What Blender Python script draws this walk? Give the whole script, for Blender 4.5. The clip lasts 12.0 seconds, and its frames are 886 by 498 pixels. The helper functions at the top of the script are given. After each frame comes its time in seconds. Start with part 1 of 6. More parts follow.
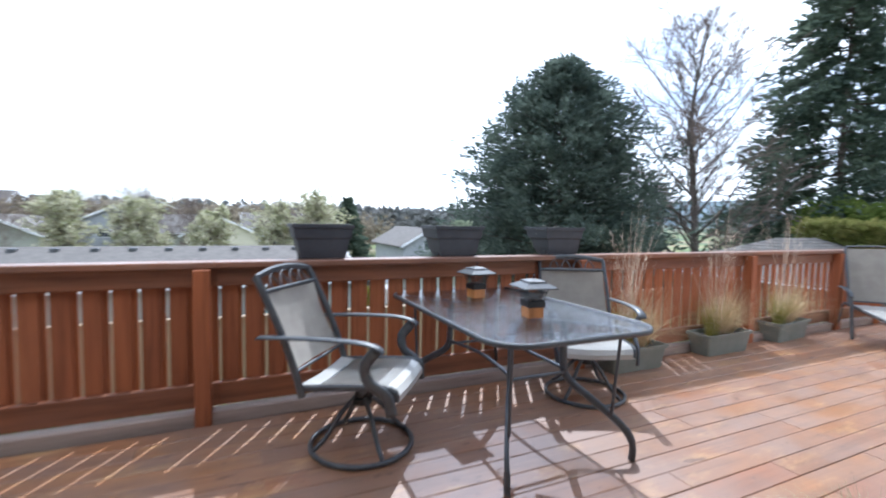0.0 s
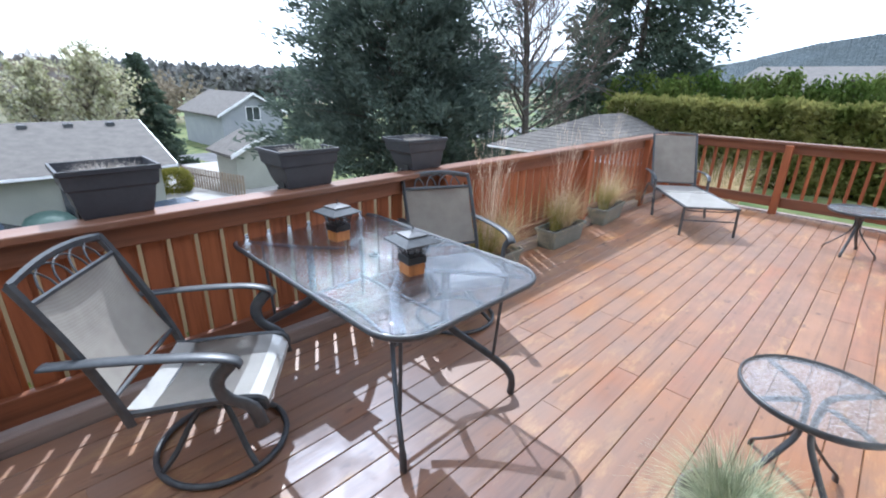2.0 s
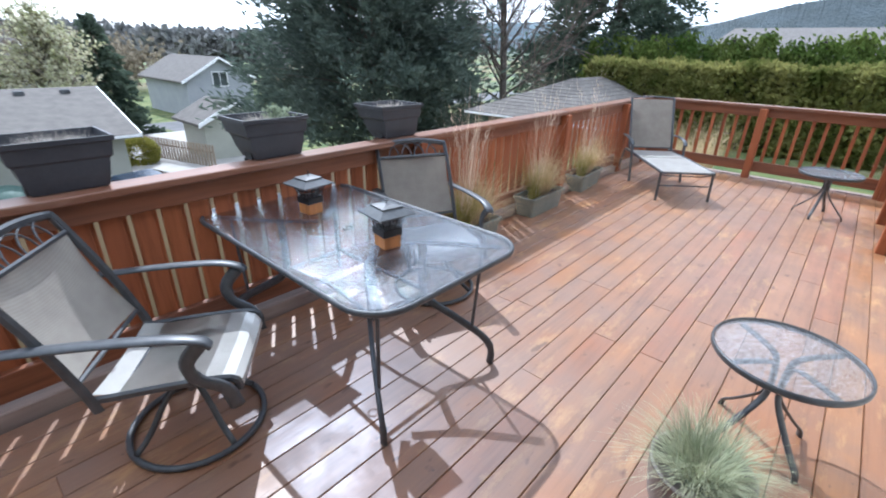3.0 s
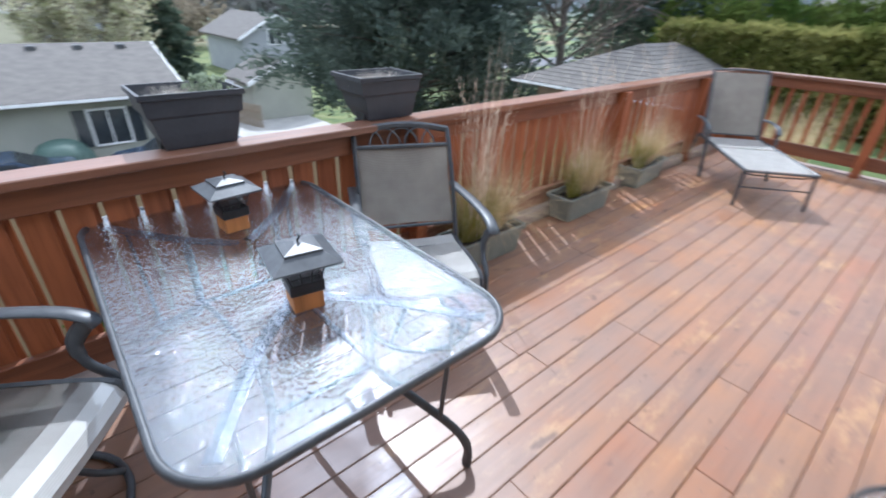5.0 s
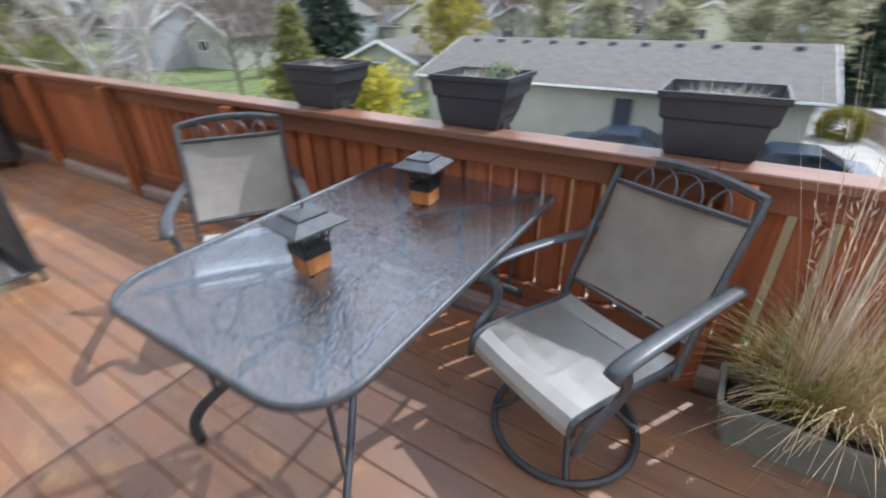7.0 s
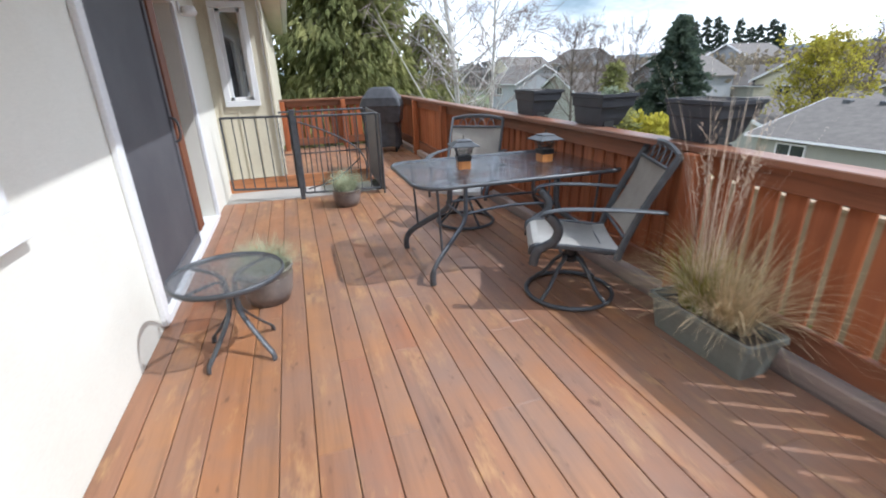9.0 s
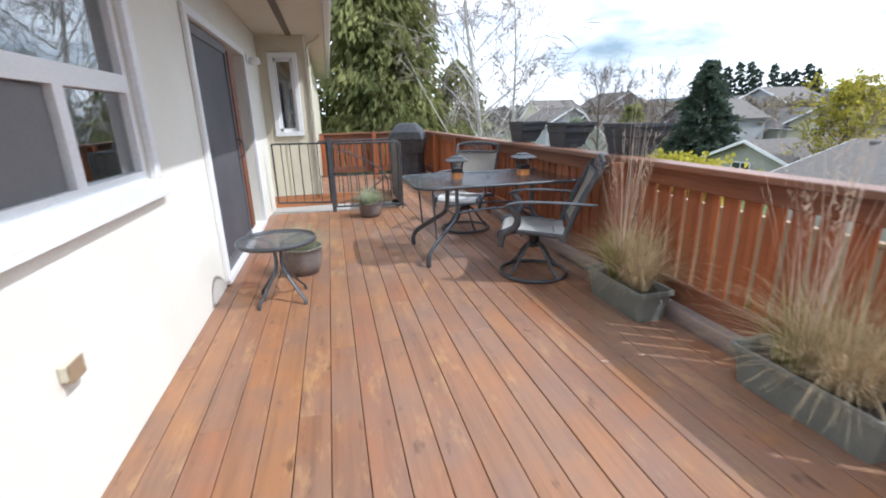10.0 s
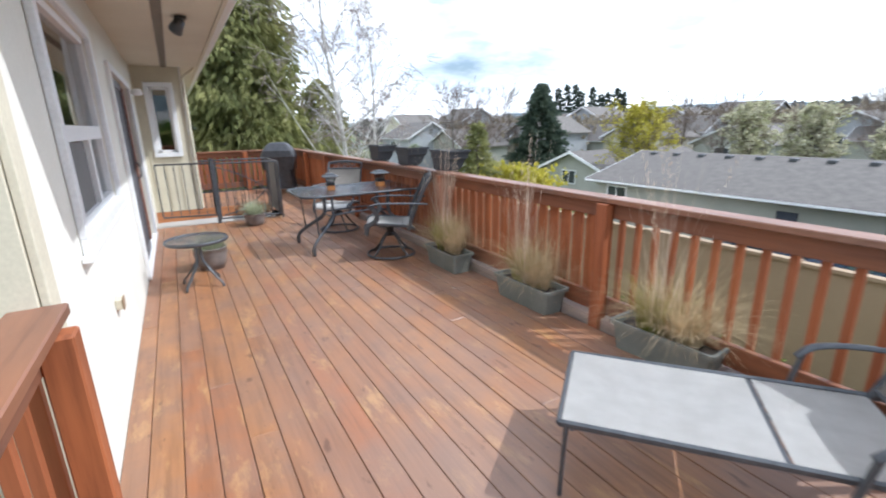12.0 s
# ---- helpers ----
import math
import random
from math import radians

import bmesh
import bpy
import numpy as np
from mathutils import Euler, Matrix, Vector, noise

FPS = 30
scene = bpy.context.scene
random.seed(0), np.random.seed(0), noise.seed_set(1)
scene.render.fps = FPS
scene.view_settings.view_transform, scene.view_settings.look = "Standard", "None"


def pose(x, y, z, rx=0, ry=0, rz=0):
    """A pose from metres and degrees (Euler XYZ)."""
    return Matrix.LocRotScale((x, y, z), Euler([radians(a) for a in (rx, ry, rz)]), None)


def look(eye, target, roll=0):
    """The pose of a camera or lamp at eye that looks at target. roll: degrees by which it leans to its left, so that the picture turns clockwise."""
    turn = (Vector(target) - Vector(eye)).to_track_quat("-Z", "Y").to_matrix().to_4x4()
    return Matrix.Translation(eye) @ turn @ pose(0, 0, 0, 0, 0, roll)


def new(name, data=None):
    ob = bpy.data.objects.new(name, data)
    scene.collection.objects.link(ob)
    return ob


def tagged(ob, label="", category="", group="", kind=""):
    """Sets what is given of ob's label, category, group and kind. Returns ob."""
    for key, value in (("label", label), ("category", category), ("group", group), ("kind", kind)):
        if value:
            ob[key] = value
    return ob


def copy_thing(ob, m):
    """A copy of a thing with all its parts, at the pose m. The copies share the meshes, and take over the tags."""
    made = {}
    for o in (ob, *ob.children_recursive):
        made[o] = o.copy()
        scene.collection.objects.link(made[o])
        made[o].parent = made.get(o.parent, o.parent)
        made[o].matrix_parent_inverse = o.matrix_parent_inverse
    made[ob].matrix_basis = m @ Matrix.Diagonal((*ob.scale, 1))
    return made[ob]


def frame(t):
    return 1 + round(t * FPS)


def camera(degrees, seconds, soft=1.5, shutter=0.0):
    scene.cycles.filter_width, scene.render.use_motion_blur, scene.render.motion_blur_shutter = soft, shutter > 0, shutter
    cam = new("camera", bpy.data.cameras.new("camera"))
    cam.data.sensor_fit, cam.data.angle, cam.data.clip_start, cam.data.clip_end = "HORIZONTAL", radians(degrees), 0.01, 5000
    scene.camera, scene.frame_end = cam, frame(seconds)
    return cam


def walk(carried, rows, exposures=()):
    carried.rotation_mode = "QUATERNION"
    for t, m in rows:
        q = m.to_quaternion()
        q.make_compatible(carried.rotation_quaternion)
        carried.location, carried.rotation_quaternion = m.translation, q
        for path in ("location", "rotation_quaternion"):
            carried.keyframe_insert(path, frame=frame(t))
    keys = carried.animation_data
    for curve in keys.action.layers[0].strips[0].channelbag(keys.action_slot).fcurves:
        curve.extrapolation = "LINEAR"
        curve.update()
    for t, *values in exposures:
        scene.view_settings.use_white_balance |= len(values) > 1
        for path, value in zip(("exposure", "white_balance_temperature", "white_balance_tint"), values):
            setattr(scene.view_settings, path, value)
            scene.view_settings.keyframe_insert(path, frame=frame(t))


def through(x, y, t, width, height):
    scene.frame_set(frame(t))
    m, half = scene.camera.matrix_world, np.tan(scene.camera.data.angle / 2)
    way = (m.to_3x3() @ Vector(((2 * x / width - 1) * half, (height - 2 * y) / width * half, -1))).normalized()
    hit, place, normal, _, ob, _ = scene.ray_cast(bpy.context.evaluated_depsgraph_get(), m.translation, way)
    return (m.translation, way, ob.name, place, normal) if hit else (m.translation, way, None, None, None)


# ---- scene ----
cam = camera(89.3, 12.0, soft=1.9, shutter=0.45)
PATH = [
    (0, (0.746, 1.451, 1.243), (1.577, 3.265, 1.115), 1.1),
    (0.5, (0.784, 1.845, 1.486), (1.897, 3.495, 1.291), 0.7),
    (1, (0.83, 1.927, 1.605), (2.071, 3.447, 1.222), 0.9),
    (1.5, (0.859, 1.941, 1.599), (2.165, 3.345, 1.033), 0.9),
    (2, (0.88, 1.946, 1.598), (2.218, 3.261, 0.905), 1.4),
    (2.5, (0.889, 1.953, 1.597), (2.235, 3.217, 0.829), 1.3),
    (3, (0.93, 1.972, 1.594), (2.293, 3.183, 0.772), 1.3),
    (3.2, (0.97, 1.992, 1.594), (2.353, 3.163, 0.748), 1.5),
    (4.8, (1.653, 2.304, 1.554), (2.927, 3.526, 0.615), 2.5),
    (5, (1.785, 2.35, 1.547), (2.954, 3.661, 0.59), 2.1),
    (5.5, (2.104, 2.452, 1.552), (2.918, 3.996, 0.576), 2.4),
    (6, (2.48, 2.617, 1.513), (2.781, 4.317, 0.503), 0.4),
    (6.5, (2.862, 2.728, 1.504), (2.496, 4.421, 0.504), -1.3),
    (7, (3.304, 2.627, 1.494), (2.36, 4.101, 0.526), -1.2),
    (7.5, (3.766, 2.511, 1.517), (2.364, 3.554, 0.543), -1.9),
    (9.3, (5.639, 2.335, 1.352), (3.837, 2.853, 0.658), -1.8),
    (9.5, (5.839, 2.349, 1.335), (4.016, 2.85, 0.681), -1.6),
    (10, (6.337, 2.359, 1.293), (4.472, 2.801, 0.722), -1.5),
    (10.5, (6.87, 2.308, 1.249), (4.991, 2.746, 0.724), -1.5),
    (11, (7.286, 2.116, 1.265), (5.413, 2.595, 0.753), -1.2),
    (11.5, (7.568, 1.969, 1.377), (5.777, 2.69, 0.857), -1.4),
    (12, (7.827, 1.858, 1.483), (6.16, 2.824, 0.949), -1.1),
]
walk(cam, [(t, look(eye, target, roll)) for t, eye, target, roll in PATH], exposures=[(0, 0.36, 5450, 10), (5, 0.27, 5450, 10), (7, 0.14, 5750, 10), (9.5, 0.05, 5720, 10), (12, 0.13, 5700, 10)])

# ---- world and sun ----
world = bpy.data.worlds.new("world")
scene.world = world
world.use_nodes = True
wn = world.node_tree
wn.nodes.clear()
sky = wn.nodes.new("ShaderNodeTexSky")
sky.sky_type = "NISHITA"
sky.sun_disc = False
SUN = Vector((0.42, 0.72, 1.0)).normalized()
sky.sun_elevation = math.asin(SUN.z)
sky.sun_rotation = math.atan2(SUN.x, SUN.y)
sky.altitude = 60
sky.dust_density = 2.0
tc = wn.nodes.new("ShaderNodeTexCoord")
mp = wn.nodes.new("ShaderNodeMapping")
mp.inputs["Scale"].default_value = (1.0, 1.0, 3.2)
wn.links.new(tc.outputs["Generated"], mp.inputs["Vector"])
nz = wn.nodes.new("ShaderNodeTexNoise")
nz.inputs["Scale"].default_value = 2.3
nz.inputs["Detail"].default_value = 6
nz.inputs["Roughness"].default_value = 0.55
wn.links.new(mp.outputs[0], nz.inputs["Vector"])
cr = wn.nodes.new("ShaderNodeValToRGB")
cr.color_ramp.elements[0].position = 0.30
cr.color_ramp.elements[1].position = 0.52
wn.links.new(nz.outputs["Fac"], cr.inputs[0])
nz2 = wn.nodes.new("ShaderNodeTexNoise")
nz2.inputs["Scale"].default_value = 5.0
nz2.inputs["Detail"].default_value = 5
wn.links.new(mp.outputs[0], nz2.inputs["Vector"])
cr2 = wn.nodes.new("ShaderNodeValToRGB")
cr2.color_ramp.elements[0].position = 0.33
cr2.color_ramp.elements[0].color = (7.6, 8.3, 9.4, 1)
cr2.color_ramp.elements[1].position = 0.5
cr2.color_ramp.elements[1].color = (12.6, 12.9, 13.2, 1)
wn.links.new(nz2.outputs["Fac"], cr2.inputs[0])
mix = wn.nodes.new("ShaderNodeMix")
mix.data_type = "RGBA"
wn.links.new(cr.outputs[0], mix.inputs["Factor"])
wn.links.new(sky.outputs[0], mix.inputs["A"])
wn.links.new(cr2.outputs[0], mix.inputs["B"])
bg = wn.nodes.new("ShaderNodeBackground")
bg.inputs["Strength"].default_value = 0.15
wn.links.new(mix.outputs["Result"], bg.inputs["Color"])
wo = wn.nodes.new("ShaderNodeOutputWorld")
wn.links.new(bg.outputs[0], wo.inputs[0])

sun = new("sun", bpy.data.lights.new("sun", "SUN"))
sun.data.energy = 4.2
sun.data.angle = radians(0.55)
sun.data.color = (1.0, 0.965, 0.91)
sun.matrix_world = look(SUN * 50, (0, 0, 0))


# ---- materials ----
def nodes_of(name, rough=0.6, metal=0.0):
    m = bpy.data.materials.new(name)
    m.use_nodes = True
    t = m.node_tree
    b = t.nodes["Principled BSDF"]
    b.inputs["Roughness"].default_value = rough
    b.inputs["Metallic"].default_value = metal
    return m, t, b


def coords(t, scale, vary=True, kind="Object"):
    c = t.nodes.new("ShaderNodeTexCoord")
    mpg = t.nodes.new("ShaderNodeMapping")
    mpg.inputs["Scale"].default_value = scale
    t.links.new(c.outputs[kind], mpg.inputs["Vector"])
    if vary:
        oi = t.nodes.new("ShaderNodeObjectInfo")
        mu = t.nodes.new("ShaderNodeMath")
        mu.operation = "MULTIPLY"
        mu.inputs[1].default_value = 37.0
        t.links.new(oi.outputs["Random"], mu.inputs[0])
        t.links.new(mu.outputs[0], mpg.inputs["Location"])
    return mpg.outputs[0]


def noise_node(t, vec, scale, detail=5, rough=0.55):
    n = t.nodes.new("ShaderNodeTexNoise")
    n.inputs["Scale"].default_value = scale
    n.inputs["Detail"].default_value = detail
    n.inputs["Roughness"].default_value = rough
    t.links.new(vec, n.inputs["Vector"])
    return n.outputs["Fac"]


def ramp(t, fac, stops):
    r = t.nodes.new("ShaderNodeValToRGB")
    e = r.color_ramp.elements
    while len(e) < len(stops):
        e.new(0.5)
    for k, (p, c) in enumerate(stops):
        e[k].position = p
        e[k].color = (*c, 1) if len(c) == 3 else c
    t.links.new(fac, r.inputs[0])
    return r.outputs[0]


def mixed(t, fac, a, b, mode="MIX"):
    m = t.nodes.new("ShaderNodeMix")
    m.data_type = "RGBA"
    m.blend_type = mode
    for sock, v in (("Factor", fac), ("A", a), ("B", b)):
        if isinstance(v, (int, float)):
            m.inputs[sock].default_value = v
        elif isinstance(v, tuple):
            m.inputs[sock].default_value = (*v, 1)
        else:
            t.links.new(v, m.inputs[sock])
    return m.outputs["Result"]


def bumped(t, b, height, strength, dist=0.01):
    bp = t.nodes.new("ShaderNodeBump")
    bp.inputs["Strength"].default_value = strength
    bp.inputs["Distance"].default_value = dist
    t.links.new(height, bp.inputs["Height"])
    t.links.new(bp.outputs[0], b.inputs["Normal"])


def plain(name, c1, c2, scale=8.0, rough=0.6, metal=0.0, bump=0.15, fine=60.0, dist=0.004, vary=True):
    """Two tones by a coarse noise, with a fine grain and relief."""
    m, t, b = nodes_of(name, rough, metal)
    v = coords(t, (1, 1, 1), vary)
    base = ramp(t, noise_node(t, v, scale), [(0.35, c1), (0.65, c2)])
    grain = noise_node(t, v, fine, 3)
    col = mixed(t, 0.25, base, ramp(t, grain, [(0.3, (0.55, 0.55, 0.55)), (0.7, (1.0, 1.0, 1.0))]), "MULTIPLY")
    t.links.new(col, b.inputs["Base Color"])
    bumped(t, b, grain, bump, dist)
    return m


def wood(name, tones, axis=0, rough=0.5, wear=None, bump=0.35, spec=0.5, grain=0.62, short=0.9, knots=False):
    """Stained wood: long grain along an axis, blotches, and a different tone for each board."""
    m, t, b = nodes_of(name, rough)
    s = [14.0, 14.0, 14.0]
    s[axis] = 0.9
    v = coords(t, tuple(s))
    g1 = noise_node(t, v, 1.6, 7, 0.6)
    s2 = [2.6, 2.6, 2.6]
    s2[axis] = short
    v2 = coords(t, tuple(s2))
    blot = noise_node(t, v2, 1.0, 4, 0.6)
    oi = t.nodes.new("ShaderNodeObjectInfo")
    each = ramp(t, oi.outputs["Random"], [(0.0, tones[0]), (0.35, tones[1]), (0.7, tones[2]), (1.0, tones[3])])
    col = mixed(t, ramp(t, blot, [(0.4, (0, 0, 0)), (0.66, (0.75, 0.75, 0.75))]), each, tones[4])
    col = mixed(t, grain, col, ramp(t, g1, [(0.33, (0.42, 0.4, 0.4)), (0.5, (0.9, 0.88, 0.86)), (0.7, (1.15, 1.12, 1.05))]), "MULTIPLY")
    if wear:
        s3 = [9.0, 9.0, 9.0]
        s3[axis] = 1.6 if short < 1 else 3.2
        w = noise_node(t, coords(t, tuple(s3)), 0.8, 6, 0.7)
        col = mixed(t, ramp(t, w, [(0.55, (0, 0, 0)), (0.72, (0.8, 0.8, 0.8))]), col, wear)
    if knots:
        # grey foot wear in patches over several boards, dark knots and small stains
        geo = t.nodes.new("ShaderNodeNewGeometry")
        foot = noise_node(t, geo.outputs["Position"], 1.3, 5, 0.6)
        sep = t.nodes.new("ShaderNodeSeparateXYZ")
        t.links.new(geo.outputs["Position"], sep.inputs[0])
        walked = t.nodes.new("ShaderNodeMapRange")
        walked.inputs[1].default_value = 1.8
        walked.inputs[2].default_value = 2.7
        t.links.new(sep.outputs["Y"], walked.inputs[0])
        worn = mixed(t, 1.0, ramp(t, foot, [(0.42, (0, 0, 0)), (0.62, (0.62, 0.62, 0.62))]), walked.outputs[0], "MULTIPLY")
        col = mixed(t, worn, col, (0.222, 0.137, 0.098))
        s4 = [16.0, 16.0, 16.0]
        s4[axis] = 7.0
        k = noise_node(t, coords(t, tuple(s4)), 0.9, 3, 0.5)
        col = mixed(t, ramp(t, k, [(0.66, (0, 0, 0)), (0.74, (0.75, 0.75, 0.75))]), col, (0.10, 0.045, 0.025))
        k2 = noise_node(t, geo.outputs["Position"], 26.0, 3, 0.5)
        col = mixed(t, ramp(t, k2, [(0.70, (0, 0, 0)), (0.76, (0.6, 0.6, 0.6))]), col, (0.09, 0.055, 0.04))
    t.links.new(col, b.inputs["Base Color"])
    b.inputs["Specular IOR Level"].default_value = spec
    r = ramp(t, blot, [(0.3, (rough - 0.1,) * 3), (0.7, (rough + 0.15,) * 3)])
    t.links.new(r, b.inputs["Roughness"])
    bumped(t, b, g1, bump, 0.004)
    return m


DECK = wood("deck_board_wood", [(0.30, 0.122, 0.055), (0.335, 0.158, 0.068), (0.265, 0.124, 0.066), (0.35, 0.165, 0.068), (0.225, 0.135, 0.095)], 0, 0.39, (0.50, 0.29, 0.12), spec=0.72, grain=0.45, short=2.6, knots=True)
RED = wood("red_stained_wood_upright", [(0.35, 0.11, 0.042), (0.39, 0.13, 0.05), (0.31, 0.10, 0.04), (0.42, 0.15, 0.06), (0.28, 0.095, 0.045)], 2, 0.58, spec=0.28)
REDX = wood("red_stained_wood_long", [(0.22, 0.082, 0.038), (0.25, 0.09, 0.042), (0.21, 0.08, 0.037), (0.26, 0.10, 0.048), (0.17, 0.082, 0.055)], 0, 0.5, spec=0.35)
CAPWOOD = wood("worn_rail_cap_wood", [(0.22, 0.095, 0.05), (0.25, 0.105, 0.055), (0.21, 0.09, 0.05), (0.26, 0.115, 0.06), (0.18, 0.10, 0.07)], 0, 0.36, (0.28, 0.17, 0.12), spec=0.45)
REDY = wood("red_stained_wood_across", [(0.30, 0.12, 0.05), (0.33, 0.13, 0.055), (0.29, 0.11, 0.045), (0.35, 0.15, 0.06), (0.24, 0.12, 0.07)], 1, 0.4)
EDGE = wood("pale_edge_board_wood", [(0.34, 0.27, 0.24), (0.38, 0.30, 0.26), (0.33, 0.25, 0.22), (0.4, 0.32, 0.27), (0.3, 0.22, 0.2)], 0, 0.6)
BLOCK = wood("lantern_block_wood", [(0.50, 0.20, 0.05), (0.52, 0.21, 0.05), (0.5, 0.2, 0.05), (0.55, 0.23, 0.06), (0.42, 0.17, 0.05)], 2, 0.5)
STEPWOOD = wood("orange_step_wood", [(0.42, 0.17, 0.06), (0.46, 0.19, 0.07), (0.4, 0.15, 0.055), (0.48, 0.2, 0.075), (0.36, 0.15, 0.07)], 1, 0.5)
STUCCO = plain("cream_stucco", (0.76, 0.735, 0.65), (0.80, 0.78, 0.70), 2.0, 0.85, 0, 0.35, 180.0, 0.003)
SIDING = plain("cream_siding", (0.60, 0.55, 0.42), (0.65, 0.60, 0.46), 3.0, 0.7)
WHITE = plain("white_vinyl", (0.78, 0.79, 0.80), (0.83, 0.83, 0.83), 3.0, 0.4, 0, 0.05)
SOFFIT = plain("cream_soffit_paint", (0.62, 0.57, 0.46), (0.66, 0.61, 0.50), 2.0, 0.7)
BRASS = plain("bronze_vent_strip", (0.10, 0.075, 0.05), (0.14, 0.10, 0.07), 20.0, 0.5)
IRON = plain("dark_metal_paint", (0.06, 0.065, 0.072), (0.088, 0.094, 0.102), 18.0, 0.42, 0.15, 0.1)
BLACK = plain("black_metal_paint", (0.012, 0.013, 0.015), (0.02, 0.02, 0.022), 18.0, 0.4, 0.2, 0.1)
PLANTER = plain("charcoal_plastic", (0.030, 0.032, 0.040), (0.042, 0.044, 0.052), 9.0, 0.5)
TROUGH = plain("green_grey_plastic", (0.16, 0.175, 0.155), (0.21, 0.225, 0.20), 6.0, 0.55)
POT = plain("glazed_clay", (0.13, 0.11, 0.105), (0.22, 0.19, 0.17), 9.0, 0.35)
SOIL = plain("potting_soil", (0.02, 0.015, 0.012), (0.06, 0.045, 0.035), 40.0, 0.95, 0, 0.8, 120.0, 0.01)
SHINGLE = plain("grey_shingle_far", (0.11, 0.10, 0.092), (0.145, 0.132, 0.12), 3.0, 0.9, 0, 0.4, 25.0, 0.02)
SHINGLE2 = plain("brown_grey_shingle", (0.115, 0.105, 0.095), (0.17, 0.155, 0.14), 5.0, 0.9, 0, 0.4, 25.0, 0.02)
GRASSG = plain("lawn_ground", (0.07, 0.12, 0.025), (0.16, 0.20, 0.06), 0.6, 0.95, 0, 0.6, 12.0, 0.03, False)
CONC = plain("pale_concrete", (0.34, 0.33, 0.31), (0.43, 0.41, 0.38), 1.5, 0.85, 0, 0.3, 40.0, 0.004, False)
ASPHALT = plain("road_asphalt", (0.10, 0.10, 0.105), (0.14, 0.14, 0.145), 1.0, 0.9, 0, 0.3, 40.0, 0.004, False)
BARK = plain("grey_brown_bark", (0.07, 0.055, 0.045), (0.14, 0.12, 0.10), 12.0, 0.9, 0, 0.6)
BIRCH = plain("white_birch_bark", (0.55, 0.53, 0.50), (0.72, 0.70, 0.67), 9.0, 0.8)
TWIGP = plain("pale_pink_twigs", (0.30, 0.24, 0.22), (0.42, 0.35, 0.32), 4.0, 0.9)
TWIG = plain("bare_twigs", (0.16, 0.12, 0.10), (0.26, 0.20, 0.17), 4.0, 0.9)
COVER = plain("black_vinyl_cover", (0.025, 0.026, 0.03), (0.05, 0.05, 0.056), 9.0, 0.38, 0, 0.3, 30.0, 0.01)
PALEBLUE = plain("pale_blue_siding", (0.31, 0.325, 0.34), (0.36, 0.37, 0.38), 1.0, 0.8)
SAGE = plain("sage_siding", (0.36, 0.365, 0.315), (0.41, 0.41, 0.355), 1.0, 0.8)
FENCEW = plain("weathered_fence_wood", (0.24, 0.18, 0.13), (0.34, 0.27, 0.2), 6.0, 0.85)
TANFENCE = plain("tan_fence_panel", (0.31, 0.22, 0.135), (0.36, 0.26, 0.165), 1.0, 0.7)
BLUECAR = plain("blue_car_paint", (0.02, 0.035, 0.065), (0.025, 0.042, 0.075), 1.0, 0.2, 0.3, 0.02)
RUBBER = plain("black_rubber", (0.02, 0.02, 0.02), (0.03, 0.03, 0.03), 10.0, 0.8)
DOORW = plain("brown_door_wood", (0.16, 0.05, 0.02), (0.20, 0.07, 0.03), 5.0, 0.5)
MESH = plain("dark_screen_mesh", (0.03, 0.032, 0.038), (0.045, 0.047, 0.055), 4.0, 0.5)
GRAVEL = plain("gravel", (0.25, 0.23, 0.21), (0.5, 0.48, 0.45), 22.0, 0.9, 0, 0.8, 60.0, 0.02, False)


def leafy(name, c1, c2, scale=1.2, through=0.35):
    """Leaves: diffuse with light coming through, each leaf a little different."""
    m = bpy.data.materials.new(name)
    m.use_nodes = True
    t = m.node_tree
    t.nodes.clear()
    g = t.nodes.new("ShaderNodeNewGeometry")
    n = noise_node(t, coords(t, (1, 1, 1)), scale, 3)
    col = ramp(t, n, [(0.35, c1), (0.65, c2)])
    col = mixed(t, 0.6, col, ramp(t, g.outputs["Random Per Island"], [(0.0, (0.55, 0.55, 0.55)), (1.0, (1.45, 1.4, 1.3))]), "MULTIPLY")
    d = t.nodes.new("ShaderNodeBsdfDiffuse")
    tr = t.nodes.new("ShaderNodeBsdfTranslucent")
    mx = t.nodes.new("ShaderNodeMixShader")
    mx.inputs[0].default_value = through
    out = t.nodes.new("ShaderNodeOutputMaterial")
    t.links.new(col, d.inputs[0])
    t.links.new(col, tr.inputs[0])
    t.links.new(d.outputs[0], mx.inputs[1])
    t.links.new(tr.outputs[0], mx.inputs[2])
    t.links.new(mx.outputs[0], out.inputs[0])
    return m


FOLI = leafy("pine_needles", (0.092, 0.125, 0.11), (0.18, 0.22, 0.185))
FARFIR = leafy("far_fir_needles", (0.07, 0.10, 0.08), (0.12, 0.15, 0.12))
FOLI2 = leafy("spruce_needles", (0.07, 0.10, 0.082), (0.15, 0.19, 0.14))
CEDAR = leafy("cedar_sprays", (0.19, 0.21, 0.09), (0.40, 0.40, 0.18), 0.8)
HEDGE = leafy("hedge_leaves", (0.11, 0.14, 0.035), (0.33, 0.32, 0.12), 1.5)
ARBOR = leafy("arborvitae_leaves", (0.09, 0.15, 0.035), (0.20, 0.25, 0.07), 1.5)
BLOSSOM = leafy("pale_blossom", (0.40, 0.42, 0.24), (0.70, 0.68, 0.55), 2.0)
YELLOW = leafy("yellow_green_leaves", (0.42, 0.40, 0.06), (0.60, 0.54, 0.12), 2.0)
